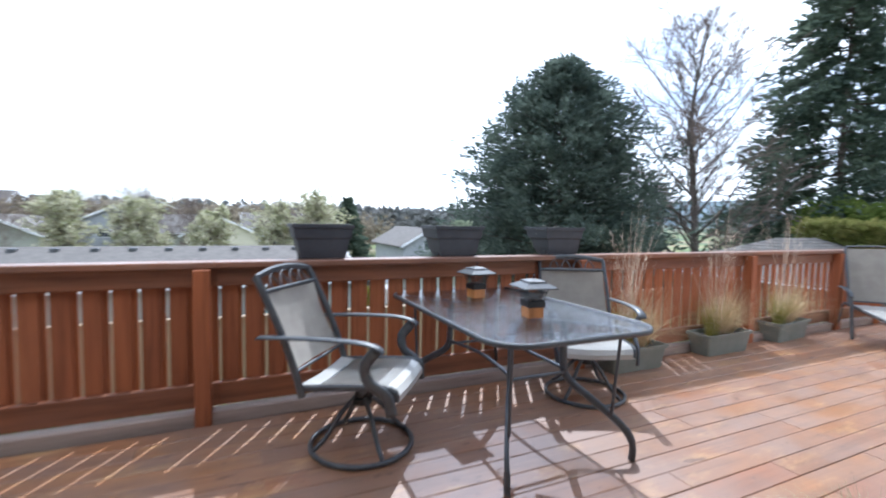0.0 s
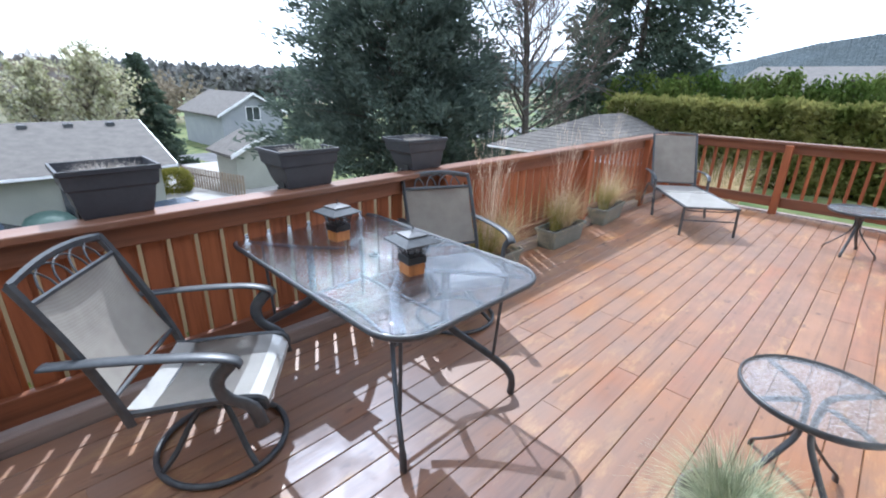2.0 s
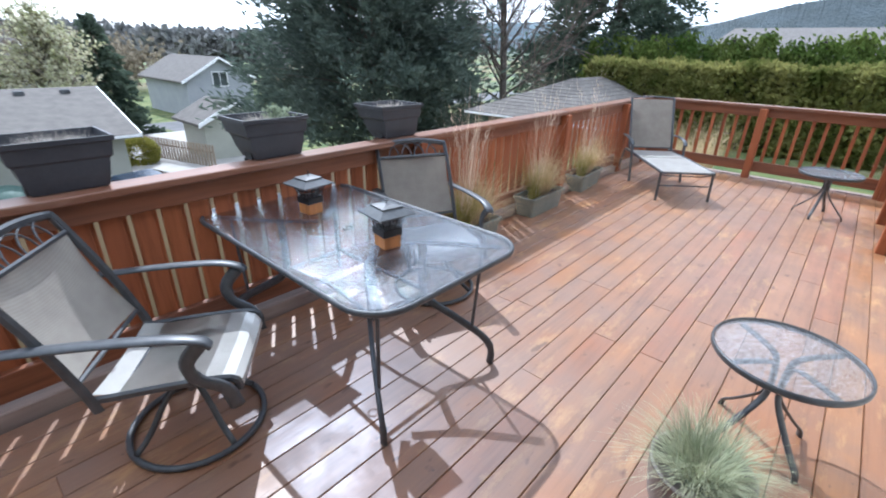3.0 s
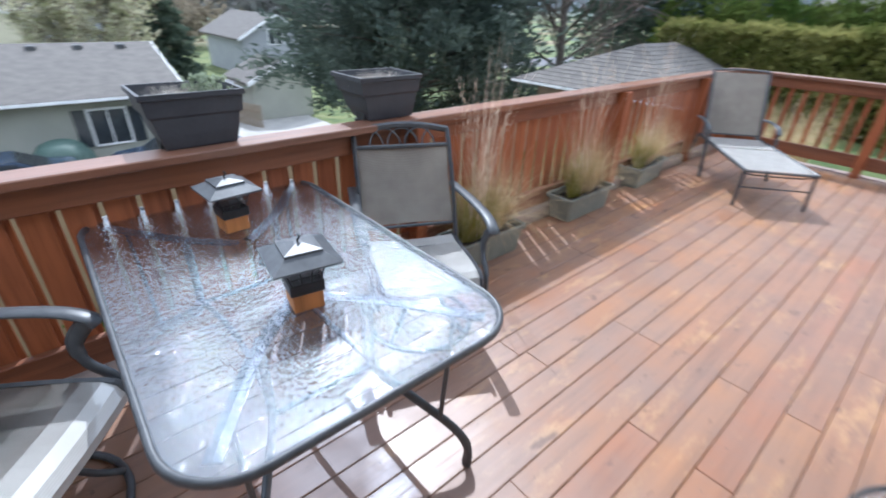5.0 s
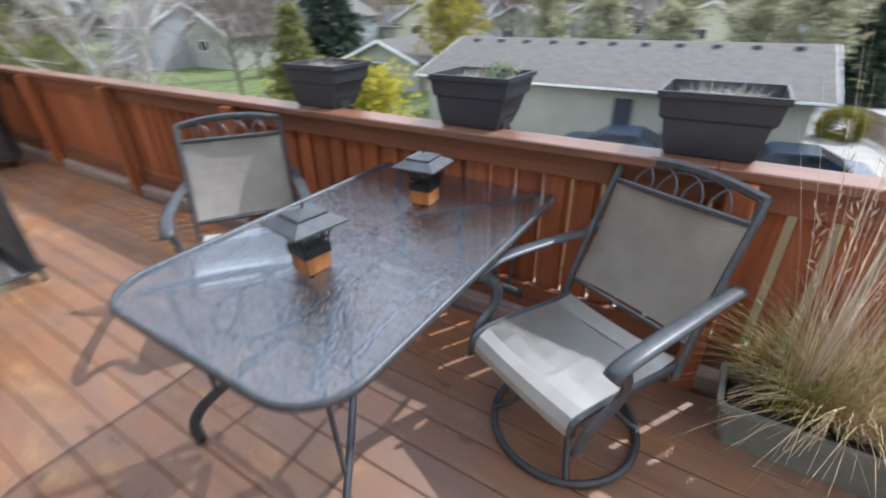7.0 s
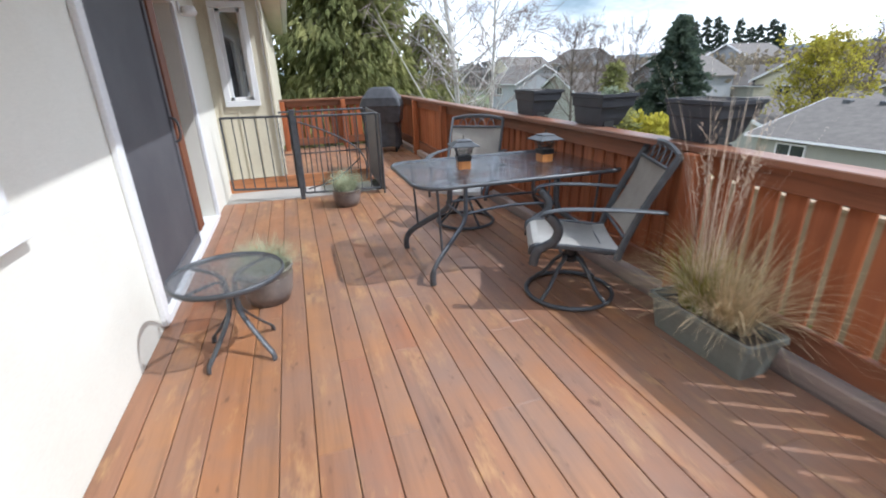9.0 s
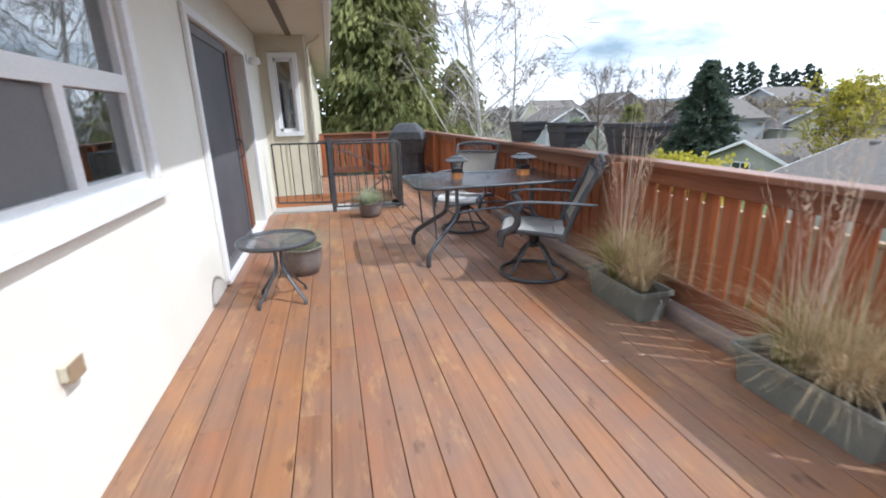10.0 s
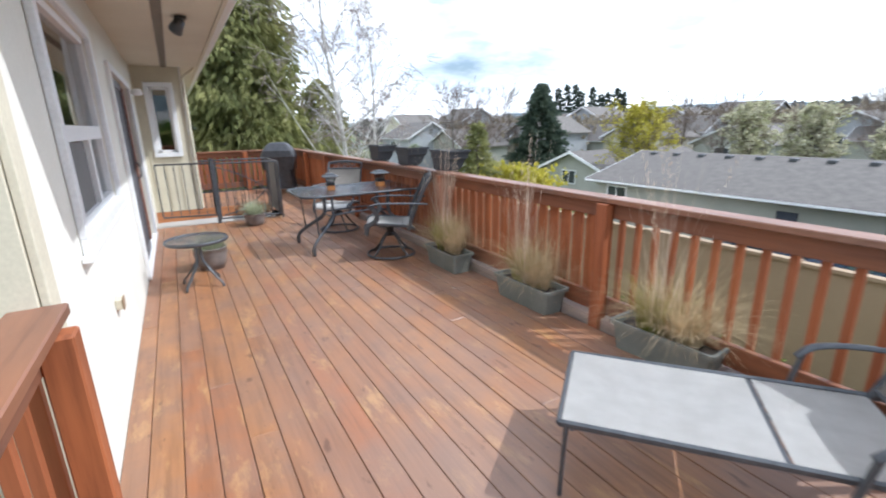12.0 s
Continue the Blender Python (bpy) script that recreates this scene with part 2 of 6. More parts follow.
STRAW = leafy("dry_grass_straw", (0.50, 0.39, 0.22), (0.74, 0.62, 0.42), 20.0, 0.3)
PALESTALK = leafy("bleached_seed_stalks", (0.62, 0.50, 0.38), (0.82, 0.72, 0.60), 20.0, 0.3)
GREENBLADE = leafy("green_gold_grass", (0.22, 0.24, 0.05), (0.42, 0.38, 0.12), 20.0, 0.3)
FESCUE = leafy("blue_green_fescue", (0.32, 0.37, 0.25), (0.56, 0.59, 0.43), 20.0, 0.3)


def sling_material(name, low, high):
    m, t, b = nodes_of(name, 0.7)
    v = coords(t, (1, 1, 1), False)
    n = noise_node(t, v, 9.0, 4)
    w = t.nodes.new("ShaderNodeTexWave")
    w.inputs["Scale"].default_value = 75.0
    w.bands_direction = "Y"
    t.links.new(v, w.inputs["Vector"])
    col = mixed(t, 0.22, ramp(t, n, [(0.35, low), (0.65, high)]), ramp(t, w.outputs["Fac"], [(0.0, (0.6, 0.6, 0.6)), (1.0, (1.0, 1.0, 1.0))]), "MULTIPLY")
    t.links.new(col, b.inputs["Base Color"])
    bumped(t, b, w.outputs["Fac"], 0.12, 0.001)
    tr = t.nodes.new("ShaderNodeBsdfTranslucent")
    t.links.new(col, tr.inputs[0])
    mx = t.nodes.new("ShaderNodeMixShader")
    mx.inputs[0].default_value = 0.18
    out = t.nodes["Material Output"]
    t.links.new(b.outputs[0], mx.inputs[1])
    t.links.new(tr.outputs[0], mx.inputs[2])
    t.links.new(mx.outputs[0], out.inputs[0])
    return m


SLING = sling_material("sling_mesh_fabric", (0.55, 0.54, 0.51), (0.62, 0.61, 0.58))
# same fabric for the backs, with their shade put into a darker colour
SLING_SHADED = sling_material("sling_fabric_shaded", (0.37, 0.34, 0.30), (0.43, 0.40, 0.35))


def glass_material(name, tint, rough, ripple, scale, alpha, haze=0.0):
    """Clear sheet: a glossy coat over see-through glass."""
    m = bpy.data.materials.new(name)
    m.use_nodes = True
    t = m.node_tree
    t.nodes.clear()
    gl = t.nodes.new("ShaderNodeBsdfGlossy")
    gl.inputs["Roughness"].default_value = rough
    tr = t.nodes.new("ShaderNodeBsdfTransparent")
    tr.inputs["Color"].default_value = (*tint, 1)
    fr = t.nodes.new("ShaderNodeLayerWeight")
    pw = t.nodes.new("ShaderNodeMath")
    pw.operation = "POWER"
    pw.inputs[1].default_value = 4.0
    t.links.new(fr.outputs["Facing"], pw.inputs[0])
    ad = t.nodes.new("ShaderNodeMath")
    ad.operation = "MULTIPLY_ADD"
    ad.inputs[1].default_value = 0.6
    ad.inputs[2].default_value = alpha
    t.links.new(pw.outputs[0], ad.inputs[0])
    mx = t.nodes.new("ShaderNodeMixShader")
    t.links.new(ad.outputs[0], mx.inputs[0])
    t.links.new(tr.outputs[0], mx.inputs[1])
    t.links.new(gl.outputs[0], mx.inputs[2])
    out = t.nodes.new("ShaderNodeOutputMaterial")
    t.links.new(mx.outputs[0], out.inputs[0])
    if haze:
        df = t.nodes.new("ShaderNodeBsdfDiffuse")
        df.inputs[0].default_value = (0.75, 0.80, 0.84, 1)
        m2 = t.nodes.new("ShaderNodeMixShader")
        m2.inputs[0].default_value = haze
        t.links.new(tr.outputs[0], m2.inputs[1])
        t.links.new(df.outputs[0], m2.inputs[2])
        t.links.new(m2.outputs[0], mx.inputs[1])
    if ripple:
        n = noise_node(t, coords(t, (1, 1, 1), False), scale, 0)
        bp = t.nodes.new("ShaderNodeBump")
        bp.inputs["Strength"].default_value = ripple
        bp.inputs["Distance"].default_value = 0.005
        t.links.new(n, bp.inputs["Height"])
        t.links.new(bp.outputs[0], gl.inputs["Normal"])
        t.links.new(bp.outputs[0], fr.inputs["Normal"])
    return m


TABLEGLASS = glass_material("rippled_table_glass", (0.78, 0.82, 0.88), 0.035, 1.0, 80.0, 0.135, 0.02)
WINGLASS = glass_material("window_glass", (0.50, 0.58, 0.58), 0.02, 0, 1, 0.32)
CLEAR = glass_material("lantern_glass", (0.85, 0.85, 0.85), 0.05, 0, 1, 0.06)
# dark grey puts the room's dimness into its floor and ceiling colour
DARKIN = plain("dim_room_shade", (0.10, 0.10, 0.10), (0.13, 0.13, 0.13), 1.0, 0.9)


# ---- shape helpers ----
def mesh_from(name, bm, material, smooth=False):
    me = bpy.data.meshes.new(name)
    bm.to_mesh(me)
    bm.free()
    for mt in (material if isinstance(material, (list, tuple)) else [material]):
        me.materials.append(mt)
    if smooth:
        me.shade_smooth()
    return me


def part(name, bm, material, parent=None, label="", smooth=False, at=None, kind=""):
    ob = new(name, bm if isinstance(bm, bpy.types.Mesh) else mesh_from(name, bm, material, smooth))
    if parent is not None:
        ob.parent = parent
    if at is not None:
        ob.matrix_basis = at
    return tagged(ob, label=label, kind=kind)


def thing(name, label, category, at=None, group=""):
    ob = new(name)
    ob.empty_display_size = 0.1
    if at is not None:
        ob.matrix_basis = at
    return tagged(ob, label, category, group)


def box(bm, lo, hi, bevel=0.0):
    r = bmesh.ops.create_cube(bm, size=1)
    vs = r["verts"]
    for v in vs:
        v.co = Vector([lo[k] + (v.co[k] + 0.5) * (hi[k] - lo[k]) for k in range(3)])
    if bevel:
        es = list({e for v in vs for e in v.link_edges})
        bmesh.ops.bevel(bm, geom=es, offset=bevel, segments=1, affect="EDGES")
    return bm


def B(lo, hi, bevel=0.0):
    return box(bmesh.new(), lo, hi, bevel)


def sweep(bm, pts, rx, ry=None, n=8, closed=False, taper=None, up=(0, 0, 1)):
    """A bar along points, round (rx) or flat (rx sideways by ry)."""
    ry = rx if ry is None else ry
    pts = [Vector(p) for p in pts]
    k = len(pts)
    rings = []
    side = None
    for i, p in enumerate(pts):
        a = pts[(i - 1) % k] if closed or i else p
        b = pts[(i + 1) % k] if closed or i < k - 1 else p
        d = (b - a).normalized()
        ref = Vector(up)
        if abs(d.dot(ref)) > 0.95:
            ref = Vector((0, 1, 0)) if side is None else side.cross(d)
        s = d.cross(ref).normalized()
        if side is not None and s.dot(side) < 0:
            s = -s
        side = s
        u = s.cross(d).normalized()
        f = taper(i / (k - 1)) if taper else 1.0
        rings.append([bm.verts.new(p + s * math.cos(q) * rx * f + u * math.sin(q) * ry * f) for q in (2 * math.pi * (j + 0.5) / n for j in range(n))])
    for i in range(k if closed else k - 1):
        A, C = rings[i], rings[(i + 1) % k]
        off = 0
        if closed and i == k - 1:
            off = min(range(n), key=lambda o: (A[0].co - C[o].co).length)
        for j in range(n):
            bm.faces.new((A[j], A[(j + 1) % n], C[(j + 1 + off) % n], C[(j + off) % n]))
    if not closed:
        bm.faces.new(rings[0][::-1])
        bm.faces.new(rings[-1])
    return bm


def smooth_path(pts, steps=5):
    """A rounded line through points."""
    pts = [Vector(p) for p in pts]
    out = []
    for i in range(len(pts) - 1):
        a, b = pts[max(i - 1, 0)], pts[i]
        c, d = pts[i + 1], pts[min(i + 2, len(pts) - 1)]
        for s in range(steps):
            q = s / steps
            out.append(0.5 * ((2 * b) + (c - a) * q + (2 * a - 5 * b + 4 * c - d) * q * q + (3 * b - a - 3 * c + d) * q ** 3))
    return out + [pts[-1]]


def S(pts, rx, ry=None, n=8, steps=5, **kw):
    return sweep(bmesh.new(), smooth_path(pts, steps), rx, ry, n, **kw)


def circle(r, z, n=32, cx=0.0, cy=0.0):
    return [(cx + r * math.cos(2 * math.pi * i / n), cy + r * math.sin(2 * math.pi * i / n), z) for i in range(n)]


def rounded(w, d, r, z, n=6):
    out = []
    for sx, sy, a0 in ((1, 1, 0), (-1, 1, 90), (-1, -1, 180), (1, -1, 270)):
        for i in range(n + 1):
            a = radians(a0 + 90 * i / n)
            out.append((sx * (w / 2 - r) + r * math.cos(a), sy * (d / 2 - r) + r * math.sin(a), z))
    return out


def slab(outline, z0, z1):
    bm = bmesh.new()
    lo = [bm.verts.new((p[0], p[1], z0)) for p in outline]
    hi = [bm.verts.new((p[0], p[1], z1)) for p in outline]
    n = len(lo)
    bm.faces.new(hi)
    bm.faces.new(lo[::-1])
    for i in range(n):
        bm.faces.new((lo[i], lo[(i + 1) % n], hi[(i + 1) % n], hi[i]))
    bmesh.ops.recalc_face_normals(bm, faces=bm.faces)
    return bm


def lathe(profile, n=24):
    bm = bmesh.new()
    rings = [[bm.verts.new((max(r, 0.0005) * math.cos(2 * math.pi * j / n), max(r, 0.0005) * math.sin(2 * math.pi * j / n), z)) for j in range(n)] for r, z in profile]
    for A, C in zip(rings, rings[1:]):
        for j in range(n):
            bm.faces.new((A[j], A[(j + 1) % n], C[(j + 1) % n], C[j]))
    bmesh.ops.recalc_face_normals(bm, faces=bm.faces)
    return bm


# ---- ground and distance ----
GX = 8.48          # deck's end
YR = 4.42          # deck's outer edge
YW = 1.43          # house wall


def ground_z(x, y):
    d = max(0.0, min(1.0, (y - 8.0) / 3.0))
    near = max(0.0, min(1.0, (y - 5.4) / 1.5)) * max(0.0, min(1.0, (8.2 - x) / 1.5))
    z = -0.34 - max(3.85 * d * d * (3 - 2 * d), 1.5 * near)
    e = max(0.0, min(1.0, (-6.0 - x) / 16.0))
    z -= 2.0 * e * (1 - d)
    far = max(0.0, y - 30) * 0.012
    hill = max(0.0, min(1.0, (x - 60) / 200.0))
    away = max(0.0, min(1.0, (math.hypot(x, y) - 150) / 450.0))
    return z - far * (1 - away) + 12 * away * (0.6 + 0.4 * math.sin(x * 0.006 + 1))


def ground_mesh():
    def axis(lo, hi):
        v, out = 0.0, [0.0]
        step = 1.0
        while v < hi:
            v += step
            step = 1.0 if v < 26 else step * 1.16
            out.append(v)
        v, step = 0.0, 1.0
        while v > lo:
            v -= step
            step = 1.0 if v > -26 else step * 1.16
            out.insert(0, v)
        return out
    bm = bmesh.new()
    xs, ys = axis(-2200, 2200), axis(-2200, 2200)
    grid = [[bm.verts.new((x, y, ground_z(x, y) + 0.03 * math.sin(x * 3 + y * 2))) for x in xs] for y in ys]
    for a, b in zip(grid, grid[1:]):
        for i in range(len(xs) - 1):
            bm.faces.new((a[i], a[i + 1], b[i + 1], b[i]))
    return bm


def ground_material():
    m, t, b = nodes_of("ground_grass_and_fields", 0.95)
    v = coords(t, (1, 1, 1), False)
    near = ramp(t, noise_node(t, v, 1.2, 6), [(0.35, (0.05, 0.085, 0.02)), (0.6, (0.14, 0.16, 0.05)), (0.75, (0.22, 0.19, 0.12))])
    far = ramp(t, noise_node(t, coords(t, (0.02, 0.06, 1), False), 1.0, 4), [(0.42, (0.055, 0.07, 0.05)), (0.52, (0.12, 0.17, 0.05)), (0.6, (0.24, 0.17, 0.10)), (0.7, (0.07, 0.08, 0.05))])
    sep = t.nodes.new("ShaderNodeSeparateXYZ")
    c = t.nodes.new("ShaderNodeTexCoord")
    t.links.new(c.outputs["Object"], sep.inputs[0])
    ln = t.nodes.new("ShaderNodeVectorMath")
    ln.operation = "LENGTH"
    t.links.new(c.outputs["Object"], ln.inputs[0])
    mr = t.nodes.new("ShaderNodeMapRange")
    mr.inputs[1].default_value = 60
    mr.inputs[2].default_value = 110
    t.links.new(ln.outputs["Value"], mr.inputs[0])
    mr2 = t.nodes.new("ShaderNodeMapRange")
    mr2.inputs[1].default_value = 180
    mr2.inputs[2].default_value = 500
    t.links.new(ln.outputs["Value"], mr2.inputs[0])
    # blue-green tone past 180 m carries the distance haze in the colour
    hazy_hills = ramp(t, noise_node(t, coords(t, (0.02, 0.02, 0.05), False), 1.0, 5), [(0.4, (0.05, 0.075, 0.07)), (0.6, (0.075, 0.10, 0.10))])
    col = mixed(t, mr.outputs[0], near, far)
    col = mixed(t, mr2.outputs[0], col, hazy_hills)
    t.links.new(col, b.inputs["Base Color"])
    bumped(t, b, noise_node(t, v, 30.0, 4), 0.7, 0.03)
    return m


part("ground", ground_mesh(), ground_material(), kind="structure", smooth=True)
part("gravel_strip", B((-5.0, YR + 0.1, -0.5), (8.6, 5.3, -0.285)), GRAVEL, kind="structure")
part("road", B((-30, 36.5, -5.2), (60, 42.5, -4.28)), ASPHALT, kind="structure")
part("driveway", B((6.0, 16.0, -5.2), (13.0, 37.0, -4.15)), CONC, kind="structure")
part("parking_court", B((-12.0, 12.5, -5.2), (6.0, 22.4, -4.16)), CONC, kind="structure")


def hill_ridge(name, pts, base, seed, material):
    """A far wooded ridge line."""
    rnd = random.Random(seed)
    bm = bmesh.new()
    fine = []
    for (x0, y0, z0), (x1, y1, z1) in zip(pts, pts[1:]):
        for i in range(40):
            q = i / 40
            fine.append((x0 + (x1 - x0) * q, y0 + (y1 - y0) * q, z0 + (z1 - z0) * q + rnd.uniform(0, 1.0) * 0.9))
    rows = []
    for x, y, z in fine:
        d = math.hypot(x, y)
        rows.append([bm.verts.new((x * (1 - 0.25 * k), y * (1 - 0.25 * k), base + (z - base) * (1 - k) ** 1.4)) for k in (0.0, 0.25, 0.5, 0.75, 1.0)])
    for a, b in zip(rows, rows[1:]):
        for k in range(4):
            bm.faces.new((a[k], a[k + 1], b[k + 1], b[k]))
    bmesh.ops.recalc_face_normals(bm, faces=bm.faces)
    return part(name, bm, material, kind="structure")


# distance haze is put into the blue of both hill colours
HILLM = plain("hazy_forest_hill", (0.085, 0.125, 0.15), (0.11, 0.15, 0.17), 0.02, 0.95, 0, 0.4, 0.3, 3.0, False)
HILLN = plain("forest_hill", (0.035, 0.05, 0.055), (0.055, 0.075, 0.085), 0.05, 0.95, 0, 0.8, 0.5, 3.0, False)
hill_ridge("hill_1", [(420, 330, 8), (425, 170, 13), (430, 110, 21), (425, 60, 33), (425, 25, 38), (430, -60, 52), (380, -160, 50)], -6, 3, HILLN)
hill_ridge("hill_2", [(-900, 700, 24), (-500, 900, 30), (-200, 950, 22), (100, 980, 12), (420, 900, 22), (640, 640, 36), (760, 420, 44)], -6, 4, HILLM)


# ---- plants ----
def tuft_mesh(name, centres, dirs, lengths, width, material, seed=0):
    """Many small pointed leaves or needle tufts: two crossed blades each."""
    rng = np.random.default_rng(seed)
    c, d = np.asarray(centres, float), np.asarray(dirs, float)
    d = d / np.maximum(np.linalg.norm(d, axis=1, keepdims=True), 1e-6)
    n = len(c)
    r = rng.normal(size=(n, 3))
    s = np.cross(d, r)
    s /= np.maximum(np.linalg.norm(s, axis=1, keepdims=True), 1e-6)
    u = np.cross(s, d)
    ln = np.asarray(lengths, float).reshape(-1, 1) * np.ones((n, 1))
    w = width * ln
    mid = c + d * ln * 0.45
    tip = c + d * ln
    verts = np.stack([c, mid + s * w, tip, mid - s * w, c, mid + u * w, tip, mid - u * w], axis=1).reshape(-1, 3)
    idx = np.arange(n * 8).reshape(-1, 4)
    me = bpy.data.meshes.new(name)
    me.from_pydata(verts.tolist(), [], idx.tolist())
    me.materials.append(material)
    return me


def blob_leaves(rng, centre, radii, n, shell=0.45):
    p = rng.normal(size=(n, 3))
    p /= np.linalg.norm(p, axis=1, keepdims=True)
    k = rng.uniform(shell, 1.0, (n, 1)) ** 0.6
    return np.asarray(centre) + p * k * np.asarray(radii), p


def conifer(name, label, x, y, base, top, radius, material, seed, profile="fir", branches=110, per=70, tuft=0.22, droop=0.25, start=0.08, width=0.22, trunk_r=0.16):
    rng = np.random.default_rng(seed)
    h = top - base
    t = thing(name, label, "tree", pose(x, y, base))
    part("trunk", S([(0, 0, -0.3), (0.03, 0.02, h * 0.4), (0, 0, h * 0.97)], trunk_r, n=7, taper=lambda q: 1 - 0.9 * q), BARK, t)
    C, D = [], []
    limbs = bmesh.new()
    for i in range(branches):
        q = start + (1 - start) * (i + rng.uniform()) / branches
        if profile == "round":
            r = radius * (1 - q ** 1.9) ** 0.76 * (0.62 + 0.5 * rng.uniform()) + 0.15
            rise = 0.25
        elif profile == "cedar":
            r = radius * (1 - q) ** 0.55 * (0.75 + 0.35 * rng.uniform()) + 0.15
            rise = -0.15
        else:
            r = radius * (1 - q) ** 0.8 * (0.65 + 0.55 * rng.uniform()) + 0.12
            rise = 0.02
        a = i * 2.399 + rng.uniform(-0.4, 0.4)
        z0 = q * h
        m = max(6, int(per * (0.35 + r / radius)))
        s = rng.uniform(0.12, 1.0, m) ** 0.75
        dx, dy = math.cos(a), math.sin(a)
        zc = z0 + rise * r * s - droop * r * s ** 2
        spread = {"round": 0.055, "fir": 0.06}.get(profile, 0.10) * r * s + 0.07
        if profile == "round":
            hub = rng.uniform(0.35, 1.0, 5)
            s = np.clip(hub[rng.integers(0, 5, m)] + rng.normal(size=m) * 0.035, 0.1, 1.08)
            zc = z0 + rise * r * s - droop * r * s ** 2 + rng.uniform(0, 0.34, m)
        pts = np.stack([dx * r * s, dy * r * s, zc], axis=1) + rng.normal(size=(m, 3)) * np.stack([spread, spread, spread * (0.5 if profile != "cedar" else 1.0)], axis=1)
        dd = np.stack([np.full(m, dx), np.full(m, dy), np.full(m, 0.35 if profile == "round" else (-1.3 if profile == "cedar" else -0.05))], axis=1) + rng.normal(size=(m, 3)) * 0.5
        C.append(pts)
        D.append(dd)
        if i % 2 == 0:
            sweep(limbs, [(0, 0, z0 - 0.02), (dx * r * 0.45, dy * r * 0.45, z0 + (rise * 0.45 - droop * 0.2) * r), (dx * r * 0.85, dy * r * 0.85, z0 + (rise * 0.85 - droop * 0.72) * r)], 0.035, n=4, taper=lambda q: 1 - 0.8 * q)
    C, D = np.concatenate(C), np.concatenate(D)
    part("branch", limbs, BARK, t, kind="stuff")
    part("crown", tuft_mesh("crown", C, D, rng.uniform(0.6, 1.3, len(C)) * tuft, width, material, seed), None, t, kind="stuff")
    return t


def twig_tree(name, label, x, y, base, top, seed, bark, twig, spread=0.5, leaves=0, leafmat=None, leaf=0.12, depth=4, trunk_r=0.13, width=0.33, limbs=34, hang=0.0, cat="tree"):
    """A leafless or thinly leaved tree: trunk, rising limbs, side branches and fine twigs."""
    rng = np.random.default_rng(seed)
    h = top - base
    t = thing(name, label, cat, pose(x, y, base))
    tb, tw = bmesh.new(), bmesh.new()
    bend = rng.normal(size=2) * 0.04 * h
    sweep(tb, smooth_path([(0, 0, -0.3), (bend[0] * 0.4, bend[1] * 0.4, h * 0.35), (bend[0], bend[1], h * 0.7), (0, 0, h * 0.97)], 4), trunk_r, n=7, taper=lambda q: 1 - 0.9 * q)
    C, D, E = [], [], []
    for i in range(limbs):
        q = 0.18 + 0.78 * (i + rng.uniform()) / limbs
        a = i * 2.399 + rng.uniform(-0.5, 0.5)
        ln = h * width * (0.25 + 0.75 * math.sin(math.pi * min(1.0, 0.18 + q * 0.86)) ** 0.8) * rng.uniform(0.6, 1.2)
        d = np.array([math.cos(a), math.sin(a), 0.55 + 0.9 * q])
        d /= np.linalg.norm(d)
        p0 = np.array([bend[0] * q, bend[1] * q, q * h])
        p1 = p0 + d * ln * 0.5 + rng.normal(size=3) * ln * 0.05
        p2 = p0 + d * ln + np.array([0, 0, 0.16 * ln])
        sweep(tb, [p0, p1, p2], trunk_r * 0.34 * (1.1 - 0.7 * q), n=4, taper=lambda k: 1 - 0.75 * k)
        for _ in range(9):
            s = rng.uniform(0.2, 1.0)
            b0 = p0 + (p2 - p0) * s
            e = d * 0.7 + rng.normal(size=3) * spread + np.array([0, 0, 0.25])
            e /= np.linalg.norm(e)
            l2 = ln * 0.42 * rng.uniform(0.5, 1.1)
            b1 = b0 + e * l2
            sweep(tw, [b0, b1], trunk_r * 0.10, n=3, taper=lambda k: 1 - 0.6 * k)
            m = 14
            k = rng.uniform(0.15, 1.0, (m, 1))
            C.append(b0 + (b1 - b0) * k)
            dd = e + rng.normal(size=(m, 3)) * 0.65 + np.array([0, 0, 0.15 - hang])
            D.append(dd)
            E.append(rng.uniform(0.4, 1.1, m) * l2 * 0.6 + 0.08)
    C, D, E = np.concatenate(C), np.concatenate(D), np.concatenate(E)
    part("trunk", tb, bark, t)
    part("branch", tw, bark if hang else twig, t, kind="stuff")
    part("twig", tuft_mesh("twig", C, D, E, 0.014, twig, seed), None, t, kind="stuff")
    if leaves:
        k = rng.integers(0, len(C), leaves)
        dn = D[k] / np.linalg.norm(D[k], axis=1, keepdims=True)
        pts = C[k] + dn * E[k][:, None] * rng.uniform(0.3, 1.0, (leaves, 1)) + rng.normal(size=(leaves, 3)) * h * 0.008
        part("foliage", tuft_mesh("foliage", pts, rng.normal(size=(leaves, 3)), rng.uniform(0.6, 1.3, leaves) * leaf, 0.4, leafmat, seed), None, t, kind="stuff")
    return t


conifer("pine_tree", "dense dark blue-green pine beyond the deck railing", 10.6, 13.6, -2.6, 6.25, 4.1, FOLI, 11, "round", 420, 150, 0.22, 0.1, 0.1, 0.13)
conifer("fir_tree", "tall dark fir tree behind the clipped hedge", 18.2, 9.3, -1.0, 10.6, 4.3, FOLI2, 12, "fir", 230, 150, 0.25, 0.35, 0.08, 0.15)
twig_tree("bare_tree", "leafless grey tree with many fine branches", 13.5, 10.6, -2.0, 7.6, 21, BARK, TWIG, 0.5, trunk_r=0.15, width=0.30, limbs=46)
conifer("cedar_tree", "broad cedar with drooping yellow-green sprays", -13.2, 4.5, -2.5, 11.0, 3.4, CEDAR, 13, "cedar", 210, 130, 0.38, 0.35, 0.03, 0.16)
